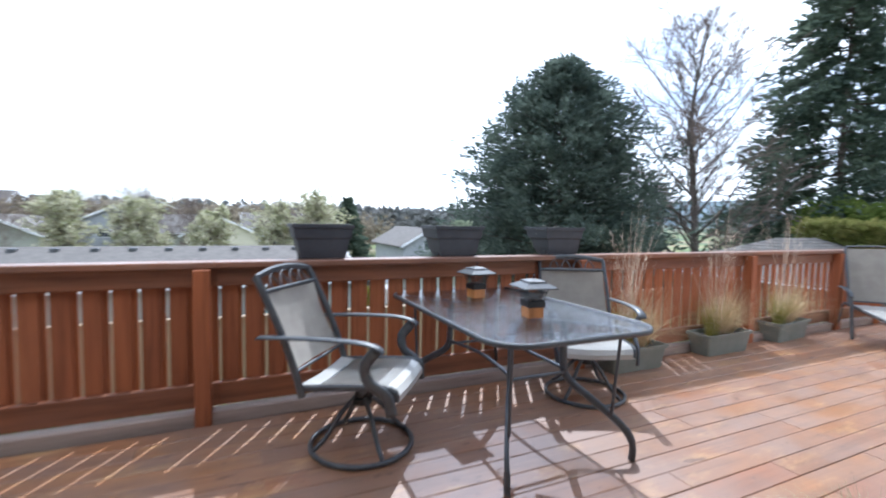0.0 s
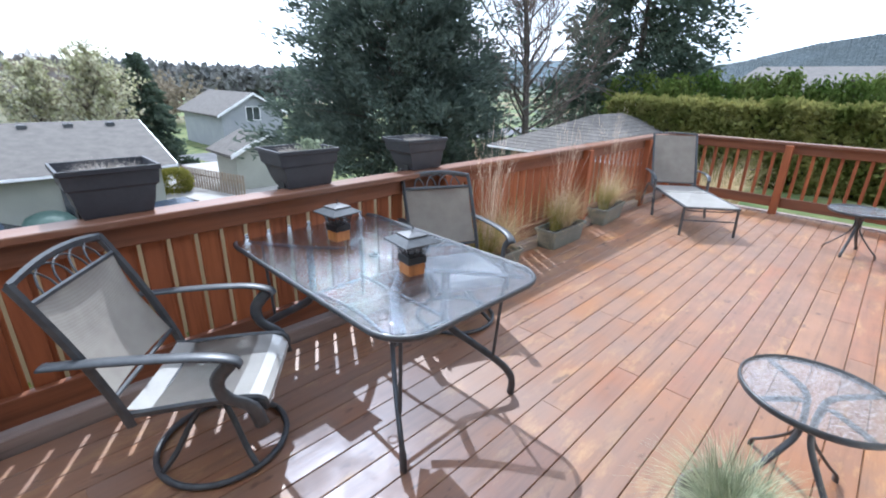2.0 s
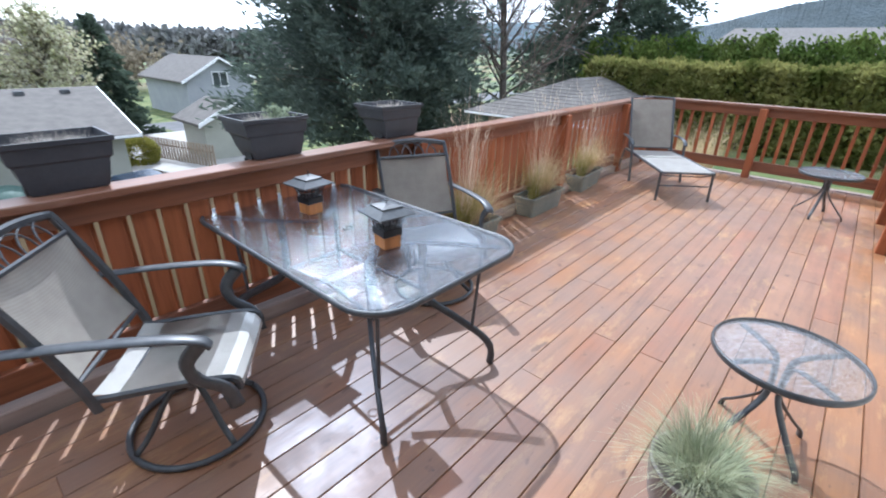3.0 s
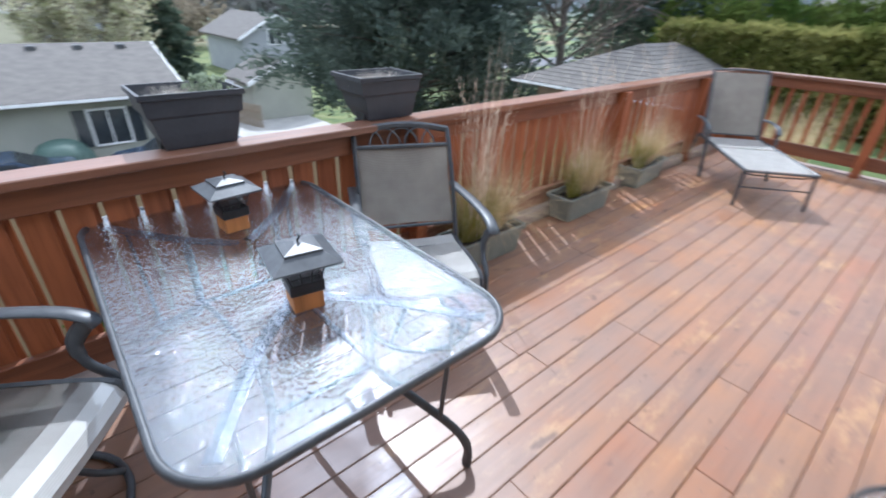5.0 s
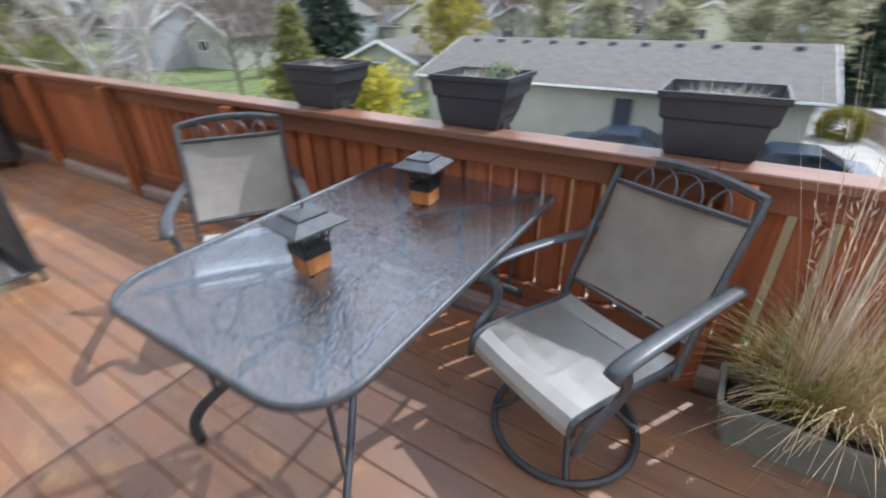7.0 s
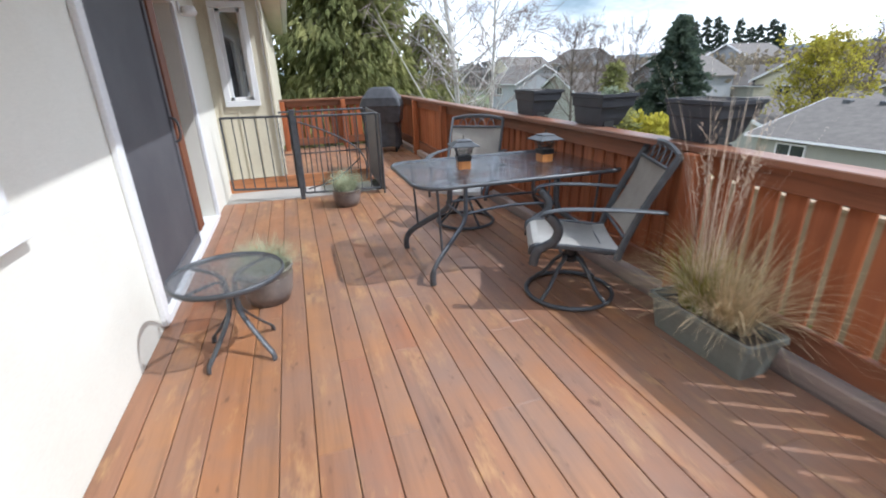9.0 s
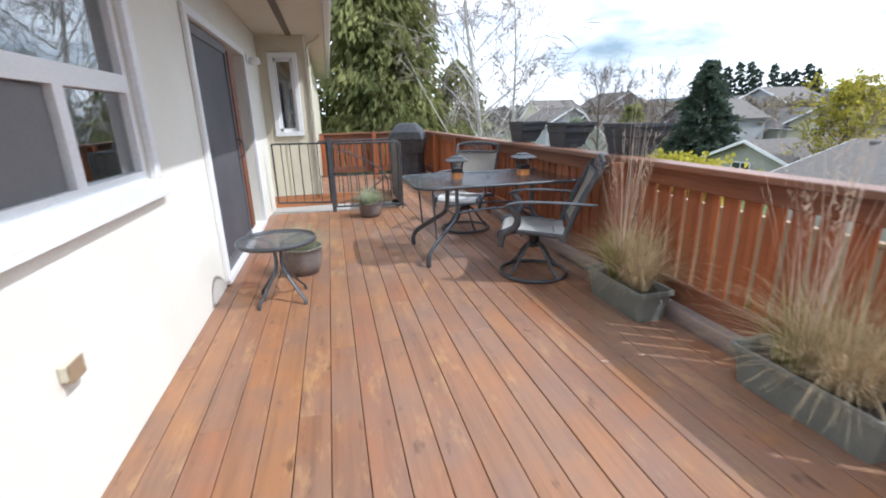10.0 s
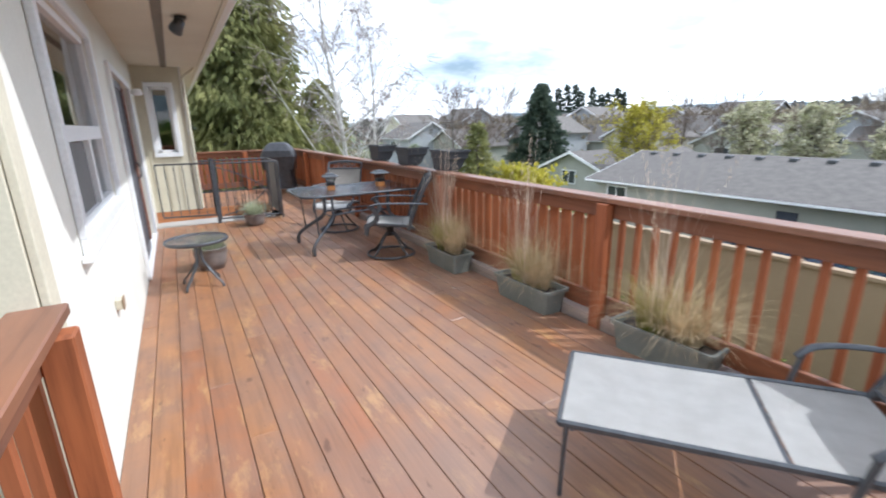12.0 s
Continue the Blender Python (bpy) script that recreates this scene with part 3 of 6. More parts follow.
conifer("cedar_tree", "broad cedar with drooping yellow-green sprays behind the house", -15.5, -0.5, -2.5, 12.0, 3.6, CEDAR, 14, "cedar", 150, 110, 0.4, 0.35, 0.03, 0.16)
conifer("cedar_tree", "smaller cedar among bare branches beside the birch", -15.5, 8.4, -3.0, 3.8, 2.4, CEDAR, 15, "cedar", 90, 80, 0.3, 0.35, 0.03, 0.16)
twig_tree("birch_tree", "leafless white-barked birch with fine hanging twigs", -7.6, 7.2, -2.5, 8.6, 22, BIRCH, TWIGP, 0.5, trunk_r=0.10, width=0.24, limbs=40, hang=0.9)
twig_tree("birch_tree", "slender leafless white birch beside a larger one", -7.9, 8.1, -2.5, 5.6, 23, BIRCH, TWIGP, 0.5, trunk_r=0.075, width=0.24, limbs=24, hang=0.7)
conifer("small_fir", "small dense olive-green fir by the fence", -10.1, 14.2, -4.0, 1.5, 1.6, CEDAR, 16, "fir", 80, 70, 0.2, 0.1, 0.03)
conifer("blue_spruce", "large grey-green spruce beyond the neighbouring roofs", -29.8, 36.0, -4.8, 5.3, 4.2, FOLI2, 17, "fir", 120, 90, 0.5, 0.2, 0.05)
conifer("spruce_tree", "dark spruce behind pale blossoming trees", 9.0, 38.5, -4.6, 2.9, 2.3, FOLI2, 18, "fir", 90, 80, 0.35, 0.15, 0.05)
for k, (tx, ty, tz, sd) in enumerate([(5.9, 34.5, 2.4, 31), (3.2, 35.5, 1.6, 32), (-1.0, 36.0, 1.3, 33), (-5.0, 35.5, 1.7, 34), (-9.0, 36.5, 1.9, 35)]):
    tagged(twig_tree("blossom_tree", "pale cream blossoming tree behind the low house", tx, ty, -4.0, tz, sd, BARK, TWIG, 0.55, 5200, BLOSSOM, 0.17, 4, 0.12, 0.36), group="blossom trees behind the low house")
twig_tree("yellow_tree", "yellow-green leafing tree behind the low house", -14.0, 31.5, -4.6, 1.9, 36, BARK, TWIG, 0.6, 7000, YELLOW, 0.15, 4, 0.12, 0.46)
for k, (tx, ty, tz, sd) in enumerate([(-25.5, 22.5, 4.2, 41), (-33, 30, 3.4, 42), (-40, 39.6, 5.2, 43), (-24, 52, 3.6, 44), (-8, 56, 3.4, 45), (6, 60, 3.0, 46), (-17, 48, 3.0, 47), (-46, 50, 4.4, 48), (-3, 46, 2.4, 49)]):
    tagged(twig_tree("brown_tree", "bare brown tree among the houses", tx, ty, -4.2, tz, sd, BARK, TWIG, 0.6, trunk_r=0.13, width=0.42, limbs=30), group="bare brown trees among the houses")
rf = random.Random(5)
for k in range(9):
    u = k / 8
    tagged(conifer("far_fir", "dark fir on the far rise", -65 + 10 * u + rf.uniform(-0.5, 0.5), 72.5 + 8.5 * u, -2, rf.uniform(6.4, 9.0), 1.5, FARFIR, 60 + k, "fir", 40, 50, 0.5, 0.1, 0.05, 0.3), group="dark firs on the far rise")


def belt(name, pts, seed, h0, h1, w, material, n, size, label=""):
    """A band of far treetops, too many to count."""
    rng = np.random.default_rng(seed)
    P = np.array(pts, float)
    s = rng.uniform(0, len(P) - 1.0001, n)
    i = s.astype(int)
    p = P[i] + (P[i + 1] - P[i]) * (s - i)[:, None]
    hgt = h0 + (h1 - h0) * (0.5 + 0.25 * np.sin(s * 41) + 0.25 * np.sin(s * 97 + 1))
    off = rng.normal(size=(n, 2)) * w
    z = p[:, 2] + hgt * rng.uniform(0.0, 1.0, n) ** 0.8
    c = np.stack([p[:, 0] + off[:, 0], p[:, 1] + off[:, 1], z], axis=1)
    d = rng.normal(size=(n, 3)) + np.array([0, 0, 0.8])
    return tagged(new(name, tuft_mesh(name, c, d, rng.uniform(0.6, 1.4, n) * size, 0.35, material, seed)), label=label or "distant line of trees", category="trees", kind="stuff")


# pale grey haze is mixed into the trees' own colour
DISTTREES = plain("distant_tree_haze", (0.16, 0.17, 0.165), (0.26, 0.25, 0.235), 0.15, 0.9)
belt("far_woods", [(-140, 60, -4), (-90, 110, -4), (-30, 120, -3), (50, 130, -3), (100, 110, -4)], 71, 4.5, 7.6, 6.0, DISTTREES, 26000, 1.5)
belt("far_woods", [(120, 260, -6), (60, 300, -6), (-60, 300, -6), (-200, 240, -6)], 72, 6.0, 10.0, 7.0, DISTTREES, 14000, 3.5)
belt("brown_thicket", [(-50, 42, -4), (-38, 62, -3.6), (-22, 78, -3), (0, 84, -3), (20, 76, -4)], 73, 3.2, 6.4, 3.5, leafy("brown_brush", (0.20, 0.17, 0.13), (0.36, 0.32, 0.25), 0.3), 34000, 0.6, "brown and olive thicket between houses")
belt("golden_bush", [(-12.4, 16.0, -3.5), (-10.6, 16.7, -3.5), (-8.2, 16.7, -3.6)], 74, 2.4, 3.1, 0.5, YELLOW, 5000, 0.22, "rounded golden shrub by the gabled house")


def hedge_wall(name, label, x0, x1, y0, y1, z0, z1, seed, material, n):
    rng = np.random.default_rng(seed)
    t = thing(name, label, "hedge")
    # near-black box stands in for the shade deep between the leaves
    part("core", B((x0 + 0.12, y0, z0), (x1 - 0.12, y1, z1 - 0.12)), plain("hedge_inner_shade", (0.02, 0.025, 0.01), (0.04, 0.045, 0.02)), t)
    k = rng.uniform(size=n)
    y = rng.uniform(y0, y1, n)
    front = k < 0.62
    wob = 0.08 * np.sin(y * 2.3) + 0.05 * np.sin(y * 5.1 + 1)
    x = np.where(front, x0 + wob + rng.normal(size=n) * 0.05, rng.uniform(x0, x1, n))
    z = np.where(front, rng.uniform(z0, z1, n), z1 - 0.05 + 0.05 * np.sin(y * 3.7) + rng.normal(size=n) * 0.05)
    d = rng.normal(size=(n, 3)) * 0.7 + np.stack([np.where(front, -0.6, 0.0), np.zeros(n), np.full(n, 0.6)], axis=1)
    part("foliage", tuft_mesh("leaves", np.stack([x, y, z], axis=1), d, rng.uniform(0.6, 1.3, n) * 0.13, 0.3, material, seed), None, t, kind="stuff")
    return t


hedge_wall("hedge", "long clipped yellow-green hedge beyond the deck's end", 12.4, 13.7, -7.0, 7.4, -0.5, 1.30, 81, HEDGE, 42000)
for k in range(26):
    tagged(conifer("arborvitae", "narrow pointed green arborvitae behind the hedge", 15.4 + 0.3 * math.sin(k * 1.7), 8.6 - 0.62 * k, -0.4, 1.92 + 0.12 * math.sin(k * 2.1), 0.36, ARBOR, 90 + k, "cedar", 100, 30, 0.12, -0.15, 0.02, 0.22, 0.06), group="arborvitae behind the hedge")


# ---- houses around ----
def gable_house(name, label, x0, x1, y0, y1, z0, eave, ridge, along="x", wall=SAGE, roof=SHINGLE, over=0.45, windows=(), vents=0):
    """A house with walls, an overhanging gable roof with white fascia, and windows with frames."""
    t = thing(name, label, "house")
    part("wall", B((x0, y0, z0), (x1, y1, eave)), wall, t)
    th = 0.14
    bm = bmesh.new()
    if along == "x":
        ym = (y0 + y1) / 2
        a, b = x0 - over, x1 + over
        sl = (ridge - eave) / (ym - y0)
        lo = eave - sl * over
        for s, ye in ((-1, y0 - over), (1, y1 + over)):
            q = [(a, ye, lo), (b, ye, lo), (b, ym, ridge), (a, ym, ridge)]
            vs = [bm.verts.new(p) for p in q] + [bm.verts.new((p[0], p[1], p[2] + th)) for p in q]
            for f in ((0, 1, 2, 3), (4, 5, 6, 7), (0, 1, 5, 4), (1, 2, 6, 5), (2, 3, 7, 6), (3, 0, 4, 7)):
                bm.faces.new([vs[i] for i in f])
        gb = bmesh.new()
        for xx in (x0, x1):
            v = [gb.verts.new(p) for p in ((xx, y0, eave), (xx, y1, eave), (xx, ym, ridge))]
            gb.faces.new(v)
        fb = bmesh.new()
        box(fb, (a, y0 - over - 0.06, lo + 0.03), (b, y0 - over, lo + th - 0.02))
        for xx in (a - 0.04, b):
            for s in (-1, 1):
                ye = ym + s * (ym - y0 + over)
                v = [fb.verts.new(p) for p in ((xx, ye, lo - 0.03), (xx + 0.04, ye, lo - 0.03), (xx + 0.04, ym, ridge - 0.03), (xx, ym, ridge - 0.03), (xx, ye, lo + th), (xx + 0.04, ye, lo + th), (xx + 0.04, ym, ridge + th), (xx, ym, ridge + th))]
                for f in ((0, 1, 2, 3), (4, 5, 6, 7), (0, 3, 7, 4), (1, 2, 6, 5)):
                    fb.faces.new([v[i] for i in f])
    else:
        xm = (x0 + x1) / 2
        a, b = y0 - over, y1 + over
        sl = (ridge - eave) / (xm - x0)
        lo = eave - sl * over
        for xe in (x0 - over, x1 + over):
            q = [(xe, a, lo), (xe, b, lo), (xm, b, ridge), (xm, a, ridge)]
            vs = [bm.verts.new(p) for p in q] + [bm.verts.new((p[0], p[1], p[2] + th)) for p in q]
            for f in ((0, 1, 2, 3), (4, 5, 6, 7), (0, 1, 5, 4), (1, 2, 6, 5), (2, 3, 7, 6), (3, 0, 4, 7)):
                bm.faces.new([vs[i] for i in f])
        gb = bmesh.new()
        for yy in (y0, y1):
            v = [gb.verts.new(p) for p in ((x0, yy, eave), (x1, yy, eave), (xm, yy, ridge))]
            gb.faces.new(v)
        fb = bmesh.new()
        for s in (-1, 1):
            xe = xm + s * (xm - x0 + over)
            v = [fb.verts.new(p) for p in ((xe, a - 0.05, lo - 0.05), (xe, a, lo - 0.05), (xm, a, ridge - 0.05), (xm, a - 0.05, ridge - 0.05), (xe, a - 0.05, lo + th + 0.02), (xe, a, lo + th + 0.02), (xm, a, ridge + th + 0.02), (xm, a - 0.05, ridge + th + 0.02))]
            for f in ((0, 1, 2, 3), (4, 5, 6, 7), (0, 3, 7, 4), (1, 2, 6, 5)):
                fb.faces.new([v[i] for i in f])
    for q in (bm, gb, fb):
        bmesh.ops.recalc_face_normals(q, faces=q.faces)
    part("roof", bm, roof, t)
    part("gable_wall", gb, wall, t, kind="stuff")
    part("fascia", fb, WHITE, t)
    for wx0, wx1, wz0, wz1 in windows:
        w = part("window", B((wx0, y0 - 0.03, wz0), (wx1, y0 + 0.01, wz1)), WINDARK, t)
        f = bmesh.new()
        for lo_, hi_ in (((wx0 - 0.07, wz0 - 0.07), (wx1 + 0.07, wz0)), ((wx0 - 0.07, wz1), (wx1 + 0.07, wz1 + 0.07)), ((wx0 - 0.07, wz0), (wx0, wz1)), ((wx1, wz0), (wx1 + 0.07, wz1)), (((wx0 + wx1) / 2 - 0.025, wz0), ((wx0 + wx1) / 2 + 0.025, wz1))):
            box(f, (lo_[0], y0 - 0.07, lo_[1]), (hi_[0], y0 - 0.005, hi_[1]))
        part("frame", f, WHITE, w)
    if vents:
        for i in range(vents):
            vx = x0 + (i + 0.5) * (x1 - x0) / vents
            part("roof_vent", B((vx - 0.16, (y0 + y1) / 2 - 0.75, ridge - 0.28), (vx + 0.16, (y0 + y1) / 2 - 0.4, ridge + 0.10), 0.03), IRON, t)
    return t


WINDARK = plain("dark_window_pane", (0.03, 0.035, 0.04), (0.06, 0.07, 0.08), 1.0, 0.1)
h1 = gable_house("low_house", "low sage-green house with a long grey shingle roof", -10.4, 5.75, 23.0, 32.0, -4.4, -1.71, -0.44, "x", SAGE, SHINGLE, 0.5, [(-9.6, -8.4, -2.75, -2.05), (2.95, 4.05, -3.4, -2.2)], 11)
part("shutter", B((2.45, 22.94, -3.45), (2.85, 22.99, -2.15)), WINDARK, h1)
part("shutter", B((4.15, 22.94, -3.45), (4.55, 22.99, -2.15)), WINDARK, h1)
part("door", B((-1.0, 22.94, -4.15), (-0.25, 22.99, -2.2)), plain("blue_door_paint", (0.035, 0.045, 0.065), (0.045, 0.055, 0.075)), h1)
gable_house("gabled_house", "sage-green house with a white-trimmed gable", -22.2, -16.0, 30.0, 44.0, -4.8, -2.15, -0.95, "y", SAGE, SHINGLE, 0.5, [(-20.2, -18.8, -3.4, -2.4)])
gable_house("blue_grey_house", "two-storey pale blue-grey house with a grey gable", 15.9, 21.5, 44.0, 54.0, -5.3, -1.3, 0.3, "y", PALEBLUE, SHINGLE, 0.5, [(18.1, 19.3, -1.9, -0.8), (16.6, 18.2, -4.5, -3.4)])
gable_house("small_garage", "small low garage with a grey gable roof", 10.2, 13.4, 26.8, 29.6, -4.6, -2.15, -1.35, "y", SAGE, SHINGLE, 0.4)
gable_house("far_house", "grey-roofed house beyond the arborvitae", 27.0, 39.0, -12.0, 8.2, -2.0, 1.5, 2.75, "y", PALEBLUE, SHINGLE, 0.5)
rh = random.Random(8)
for k in range(26):
    a = radians(92 + 62 * (k % 13) / 12 + rh.uniform(-1.5, 1.5))
    r = 62 + 22 * (k // 13) + rh.uniform(-5, 8)
    hx, hy = 7 + r * math.cos(a), 2 + r * math.sin(a)
    e0 = -1.2 + 0.8 * rh.random() + (0.9 if k % 3 == 0 else 0) + 1.9 * (k // 13)
    tagged(gable_house("distant_house", "distant suburban house with a grey roof", hx - 4, hx + 4, hy, hy + 7, -4.6, e0, e0 + 1.9, "y" if k % 2 else "x", (PALEBLUE, SIDING, SAGE)[k % 3], (SHINGLE, SHINGLE2)[k % 2], 0.4, [(hx - 1.5, hx, e0 - 1.4, e0 - 0.5)]), group="distant suburban houses")


def hi_p(e, i):
    return e[i]


def hip_shed():
    t = thing("garden_shed", "low garden shed with a brown-grey hipped shingle roof", "shed", pose(11.6, 6.95, -0.4))
    part("wall", B((-2.15, -1.3, -0.6), (2.15, 1.3, 0.80)), FENCEW, t)
    bm = bmesh.new()
    e = [(-2.5, -1.7, 0.70), (2.5, -1.7, 0.70), (2.5, 1.7, 0.70), (-2.5, 1.7, 0.70)]
    r = [(-0.85, 0, 1.41), (0.85, 0, 1.41)]
    lo = [bm.verts.new((p[0], p[1], p[2] - 0.06)) for p in e]
    hi = [bm.verts.new(p) for p in e]
    rr = [bm.verts.new(p) for p in r]
    bm.faces.new(lo)
    for i in range(4):
        bm.faces.new((lo[i], lo[(i + 1) % 4], hi[(i + 1) % 4], hi[i]))
    bm.faces.new((hi[0], hi[1], rr[1], rr[0]))
    bm.faces.new((hi[2], hi[3], rr[0], rr[1]))
    bm.faces.new((hi[3], hi[0], rr[0]))
    bm.faces.new((hi[1], hi[2], rr[1]))
    bmesh.ops.recalc_face_normals(bm, faces=bm.faces)
    roof = part("roof", bm, SHINGLE2, t)
    for f in ((hi_p(e, 0), hi_p(e, 1), r[1], r[0]), (hi_p(e, 2), hi_p(e, 3), r[0], r[1]), (hi_p(e, 3), hi_p(e, 0), r[0], r[0]), (hi_p(e, 1), hi_p(e, 2), r[1], r[1])):
        a, b, c, d = (Vector(p) for p in f)
        nn = (b - a).cross(((c + d) / 2) - a).normalized()
        for i in range(13):
            u, v = i / 13, (i + 1) / 13
            q = [a.lerp(d, u) + nn * 0.012, b.lerp(c, u) + nn * 0.012, b.lerp(c, v) + nn * 0.006, a.lerp(d, v) + nn * 0.006]
            cb = bmesh.new()
            top = [cb.verts.new(p) for p in q]
            low = [cb.verts.new(p - nn * 0.02) for p in q]
            cb.faces.new(top)
            cb.faces.new(low[::-1])
            for j in range(4):
                cb.faces.new((low[j], low[(j + 1) % 4], top[(j + 1) % 4], top[j]))
            part("shingle_course", cb, SHINGLE2, roof)
    g = bmesh.new()
    for (a, b) in (((-2.5, -1.73, 0.655), (2.5, -1.703, 0.695)), ((-2.53, -1.7, 0.655), (-2.503, 1.7, 0.695))):
        box(g, a, b)
    part("gutter", g, WHITE, t)
    return t


hip_shed()


# ---- the house by the deck ----
def wall_with_holes(bm, x0, x1, z0, z1, y_in, y_out, holes):
    """A wall along x with openings through it: holes as (xa, xb, za, zb)."""
    xs = sorted({x0, x1, *[h[0] for h in holes], *[h[1] for h in holes]})
    for a, b in zip(xs, xs[1:]):
        cuts = sorted([(h[2], h[3]) for h in holes if h[0] <= a + 1e-6 and h[1] >= b - 1e-6])
        z = z0
        for c0, c1 in cuts:
            if c0 > z:
                box(bm, (a, y_in, z), (b, y_out, c0))
            z = c1
        if z < z1:
            box(bm, (a, y_in, z), (b, y_out, z1))
    bmesh.ops.remove_doubles(bm, verts=bm.verts, dist=0.0005)
    return bm


HX0, HX1 = -1.06, 6.08
WIN = (3.70, 5.26, 1.015, 2.10)
DOOR = (0.30, 2.54, 0.02, 2.02)
house_wall = part("wall_south", wall_with_holes(bmesh.new(), HX0, HX1, -0.5, 2.62, YW - 0.16, YW, [WIN, DOOR]), STUCCO, kind="structure")
# siding colour instead of stucco, to darken this shaded end wall
part("wall_end", B((HX1 - 0.16, -4.0, -0.5), (HX1, YW - 0.16, 2.62)), SIDING, kind="structure")
part("wall_bump_side", B((HX0 - 0.16, YW - 0.16, 0.14), (HX0, 1.50, 2.62)), SIDING, kind="structure")
part("wall_back", B((-9.0, -4.16, -0.5), (HX1, -4.0, 2.62)), STUCCO, kind="structure")
part("wall_far_end", B((-9.16, -4.0, -0.5), (-9.0, 2.1, 2.62)), SIDING, kind="structure")
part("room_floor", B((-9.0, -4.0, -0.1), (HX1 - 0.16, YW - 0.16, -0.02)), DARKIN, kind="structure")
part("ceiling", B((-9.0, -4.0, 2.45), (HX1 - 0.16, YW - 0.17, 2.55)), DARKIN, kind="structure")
PW = (1.64, 1.91, 1.12, 2.15)
bm = bmesh.new()
for lo, hi in (((HX0 - 0.16, 1.50, 0.14), (HX0, PW[0], 2.62)), ((HX0 - 0.16, PW[1], 0.14), (HX0, 2.10, 2.62)), ((HX0 - 0.16, PW[0], 0.14), (HX0, PW[1], PW[2])), ((HX0 - 0.16, PW[0], PW[3]), (HX0, PW[1], 2.62))):
    box(bm, lo, hi)
part("wall_bump_front", bm, SIDING, kind="structure")
part("wall_bump_long", B((-9.0, 1.94, 0.14), (HX0 - 0.16, 2.10, 2.62)), SIDING, kind="structure")
for k in range(4):
    part("batten", B((HX0 + 0.001, 1.50 + 0.195 * k, 0.14), (HX0 + 0.014, 1.525 + 0.195 * k, PW[2] - 0.12 if 0 < k < 3 else 2.5)), SIDING, kind="structure")
part("corner_board", B((HX0 - 0.02, 2.10, 0.14), (HX0 + 0.02, 2.125, 2.55)), WHITE, kind="structure")
part("rim_board", B((HX0 - 0.05, YW, -0.14), (HX0 + 0.012, 3.27, 0.135), 0.004), STEPWOOD, kind="structure")
part("soffit", B((-9.2, YW, 2.46), (HX1 + 0.02, 2.36, 2.50)), SOFFIT, kind="structure")
part("soffit_vent", B((HX0, 1.86, 2.452), (HX1, 1.94, 2.457)), BRASS, kind="structure")
part("fascia", B((-9.2, 2.36, 2.44), (HX1 + 0.02, 2.39, 2.64)), SOFFIT, kind="structure")
part("gutter", B((-9.2, 2.39, 2.50), (HX1 + 0.02, 2.50, 2.63), 0.02), WHITE, kind="structure")
bm = bmesh.new()
v = [bm.verts.new(p) for p in ((-9.3, 2.48, 2.62), (HX1 + 0.05, 2.48, 2.62), (HX1 + 0.05, -1.3, 3.9), (-9.3, -1.3, 3.9), (-9.3, -4.9, 2.62), (HX1 + 0.05, -4.9, 2.62))]
bm.faces.new(v[:4])
bm.faces.new((v[3], v[2], v[5], v[4]))
bmesh.ops.solidify(bm, geom=bm.faces[:], thickness=0.1)
part("roof", bm, SHINGLE, kind="structure")


def house_window(name, y, x0, x1, z0, z1, split_z=None, split_x=None, sill=True):
    """White vinyl window with casing, sash bars and panes, facing the deck."""
    f = bmesh.new()
    c = 0.07
    for lo, hi in (((x0 - c, z0 - c), (x1 + c, z0)), ((x0 - c, z1), (x1 + c, z1 + c)), ((x0 - c, z0), (x0, z1)), ((x1, z0), (x1 + c, z1))):
        box(f, (lo[0], y + 0.002, lo[1]), (hi[0], y + 0.035, hi[1]), 0.004)
    w = part(name, f, WHITE, kind="structure")
    b = bmesh.new()
    s = 0.045
    for lo, hi in (((x0, z0), (x1, z0 + s)), ((x0, z1 - s), (x1, z1)), ((x0, z0 + s), (x0 + s, z1 - s)), ((x1 - s, z0 + s), (x1, z1 - s))):
        box(b, (lo[0], y - 0.07, lo[1]), (hi[0], y - 0.01, hi[1]))
    zt = split_z or z1
    if split_z:
        box(b, (x0 + s, y - 0.07, zt - 0.04), (x1 - s, y - 0.005, zt + 0.04))
    if split_x:
        box(b, (split_x - 0.035, y - 0.07, z0 + s), (split_x + 0.035, y - 0.005, zt - 0.04))
    part("sash", b, WHITE, w)
    part("pane", B((x0 + 0.01, y - 0.05, z0 + 0.01), (x1 - 0.01, y - 0.044, z1 - 0.01)), WINGLASS, w).visible_shadow = False
    if sill:
        part("window_sill", B((x0 - 0.13, y + 0.002, z0 - c - 0.028), (x1 + 0.13, y + 0.045, z0 - c), 0.004), WHITE, w)
    return w


w1 = house_window("window_1", YW, *WIN, 1.475, 4.35)
part("insect_screen", B((4.40, YW - 0.035, 1.06), (5.21, YW - 0.031, 1.43)), plain("grey_screen_cloth", (0.13, 0.125, 0.125), (0.17, 0.165, 0.165), 2.0, 0.6), w1)
# added sheet behind the glass imitates the pane's pale teal light
part("window_blind", B((3.72, YW - 0.13, 1.03), (4.33, YW - 0.125, 1.44)), plain("pale_teal_pane_light", (0.30, 0.38, 0.38), (0.36, 0.44, 0.44), 3.0, 0.8), w1, "added grey-green sheet standing in for light in the pane")
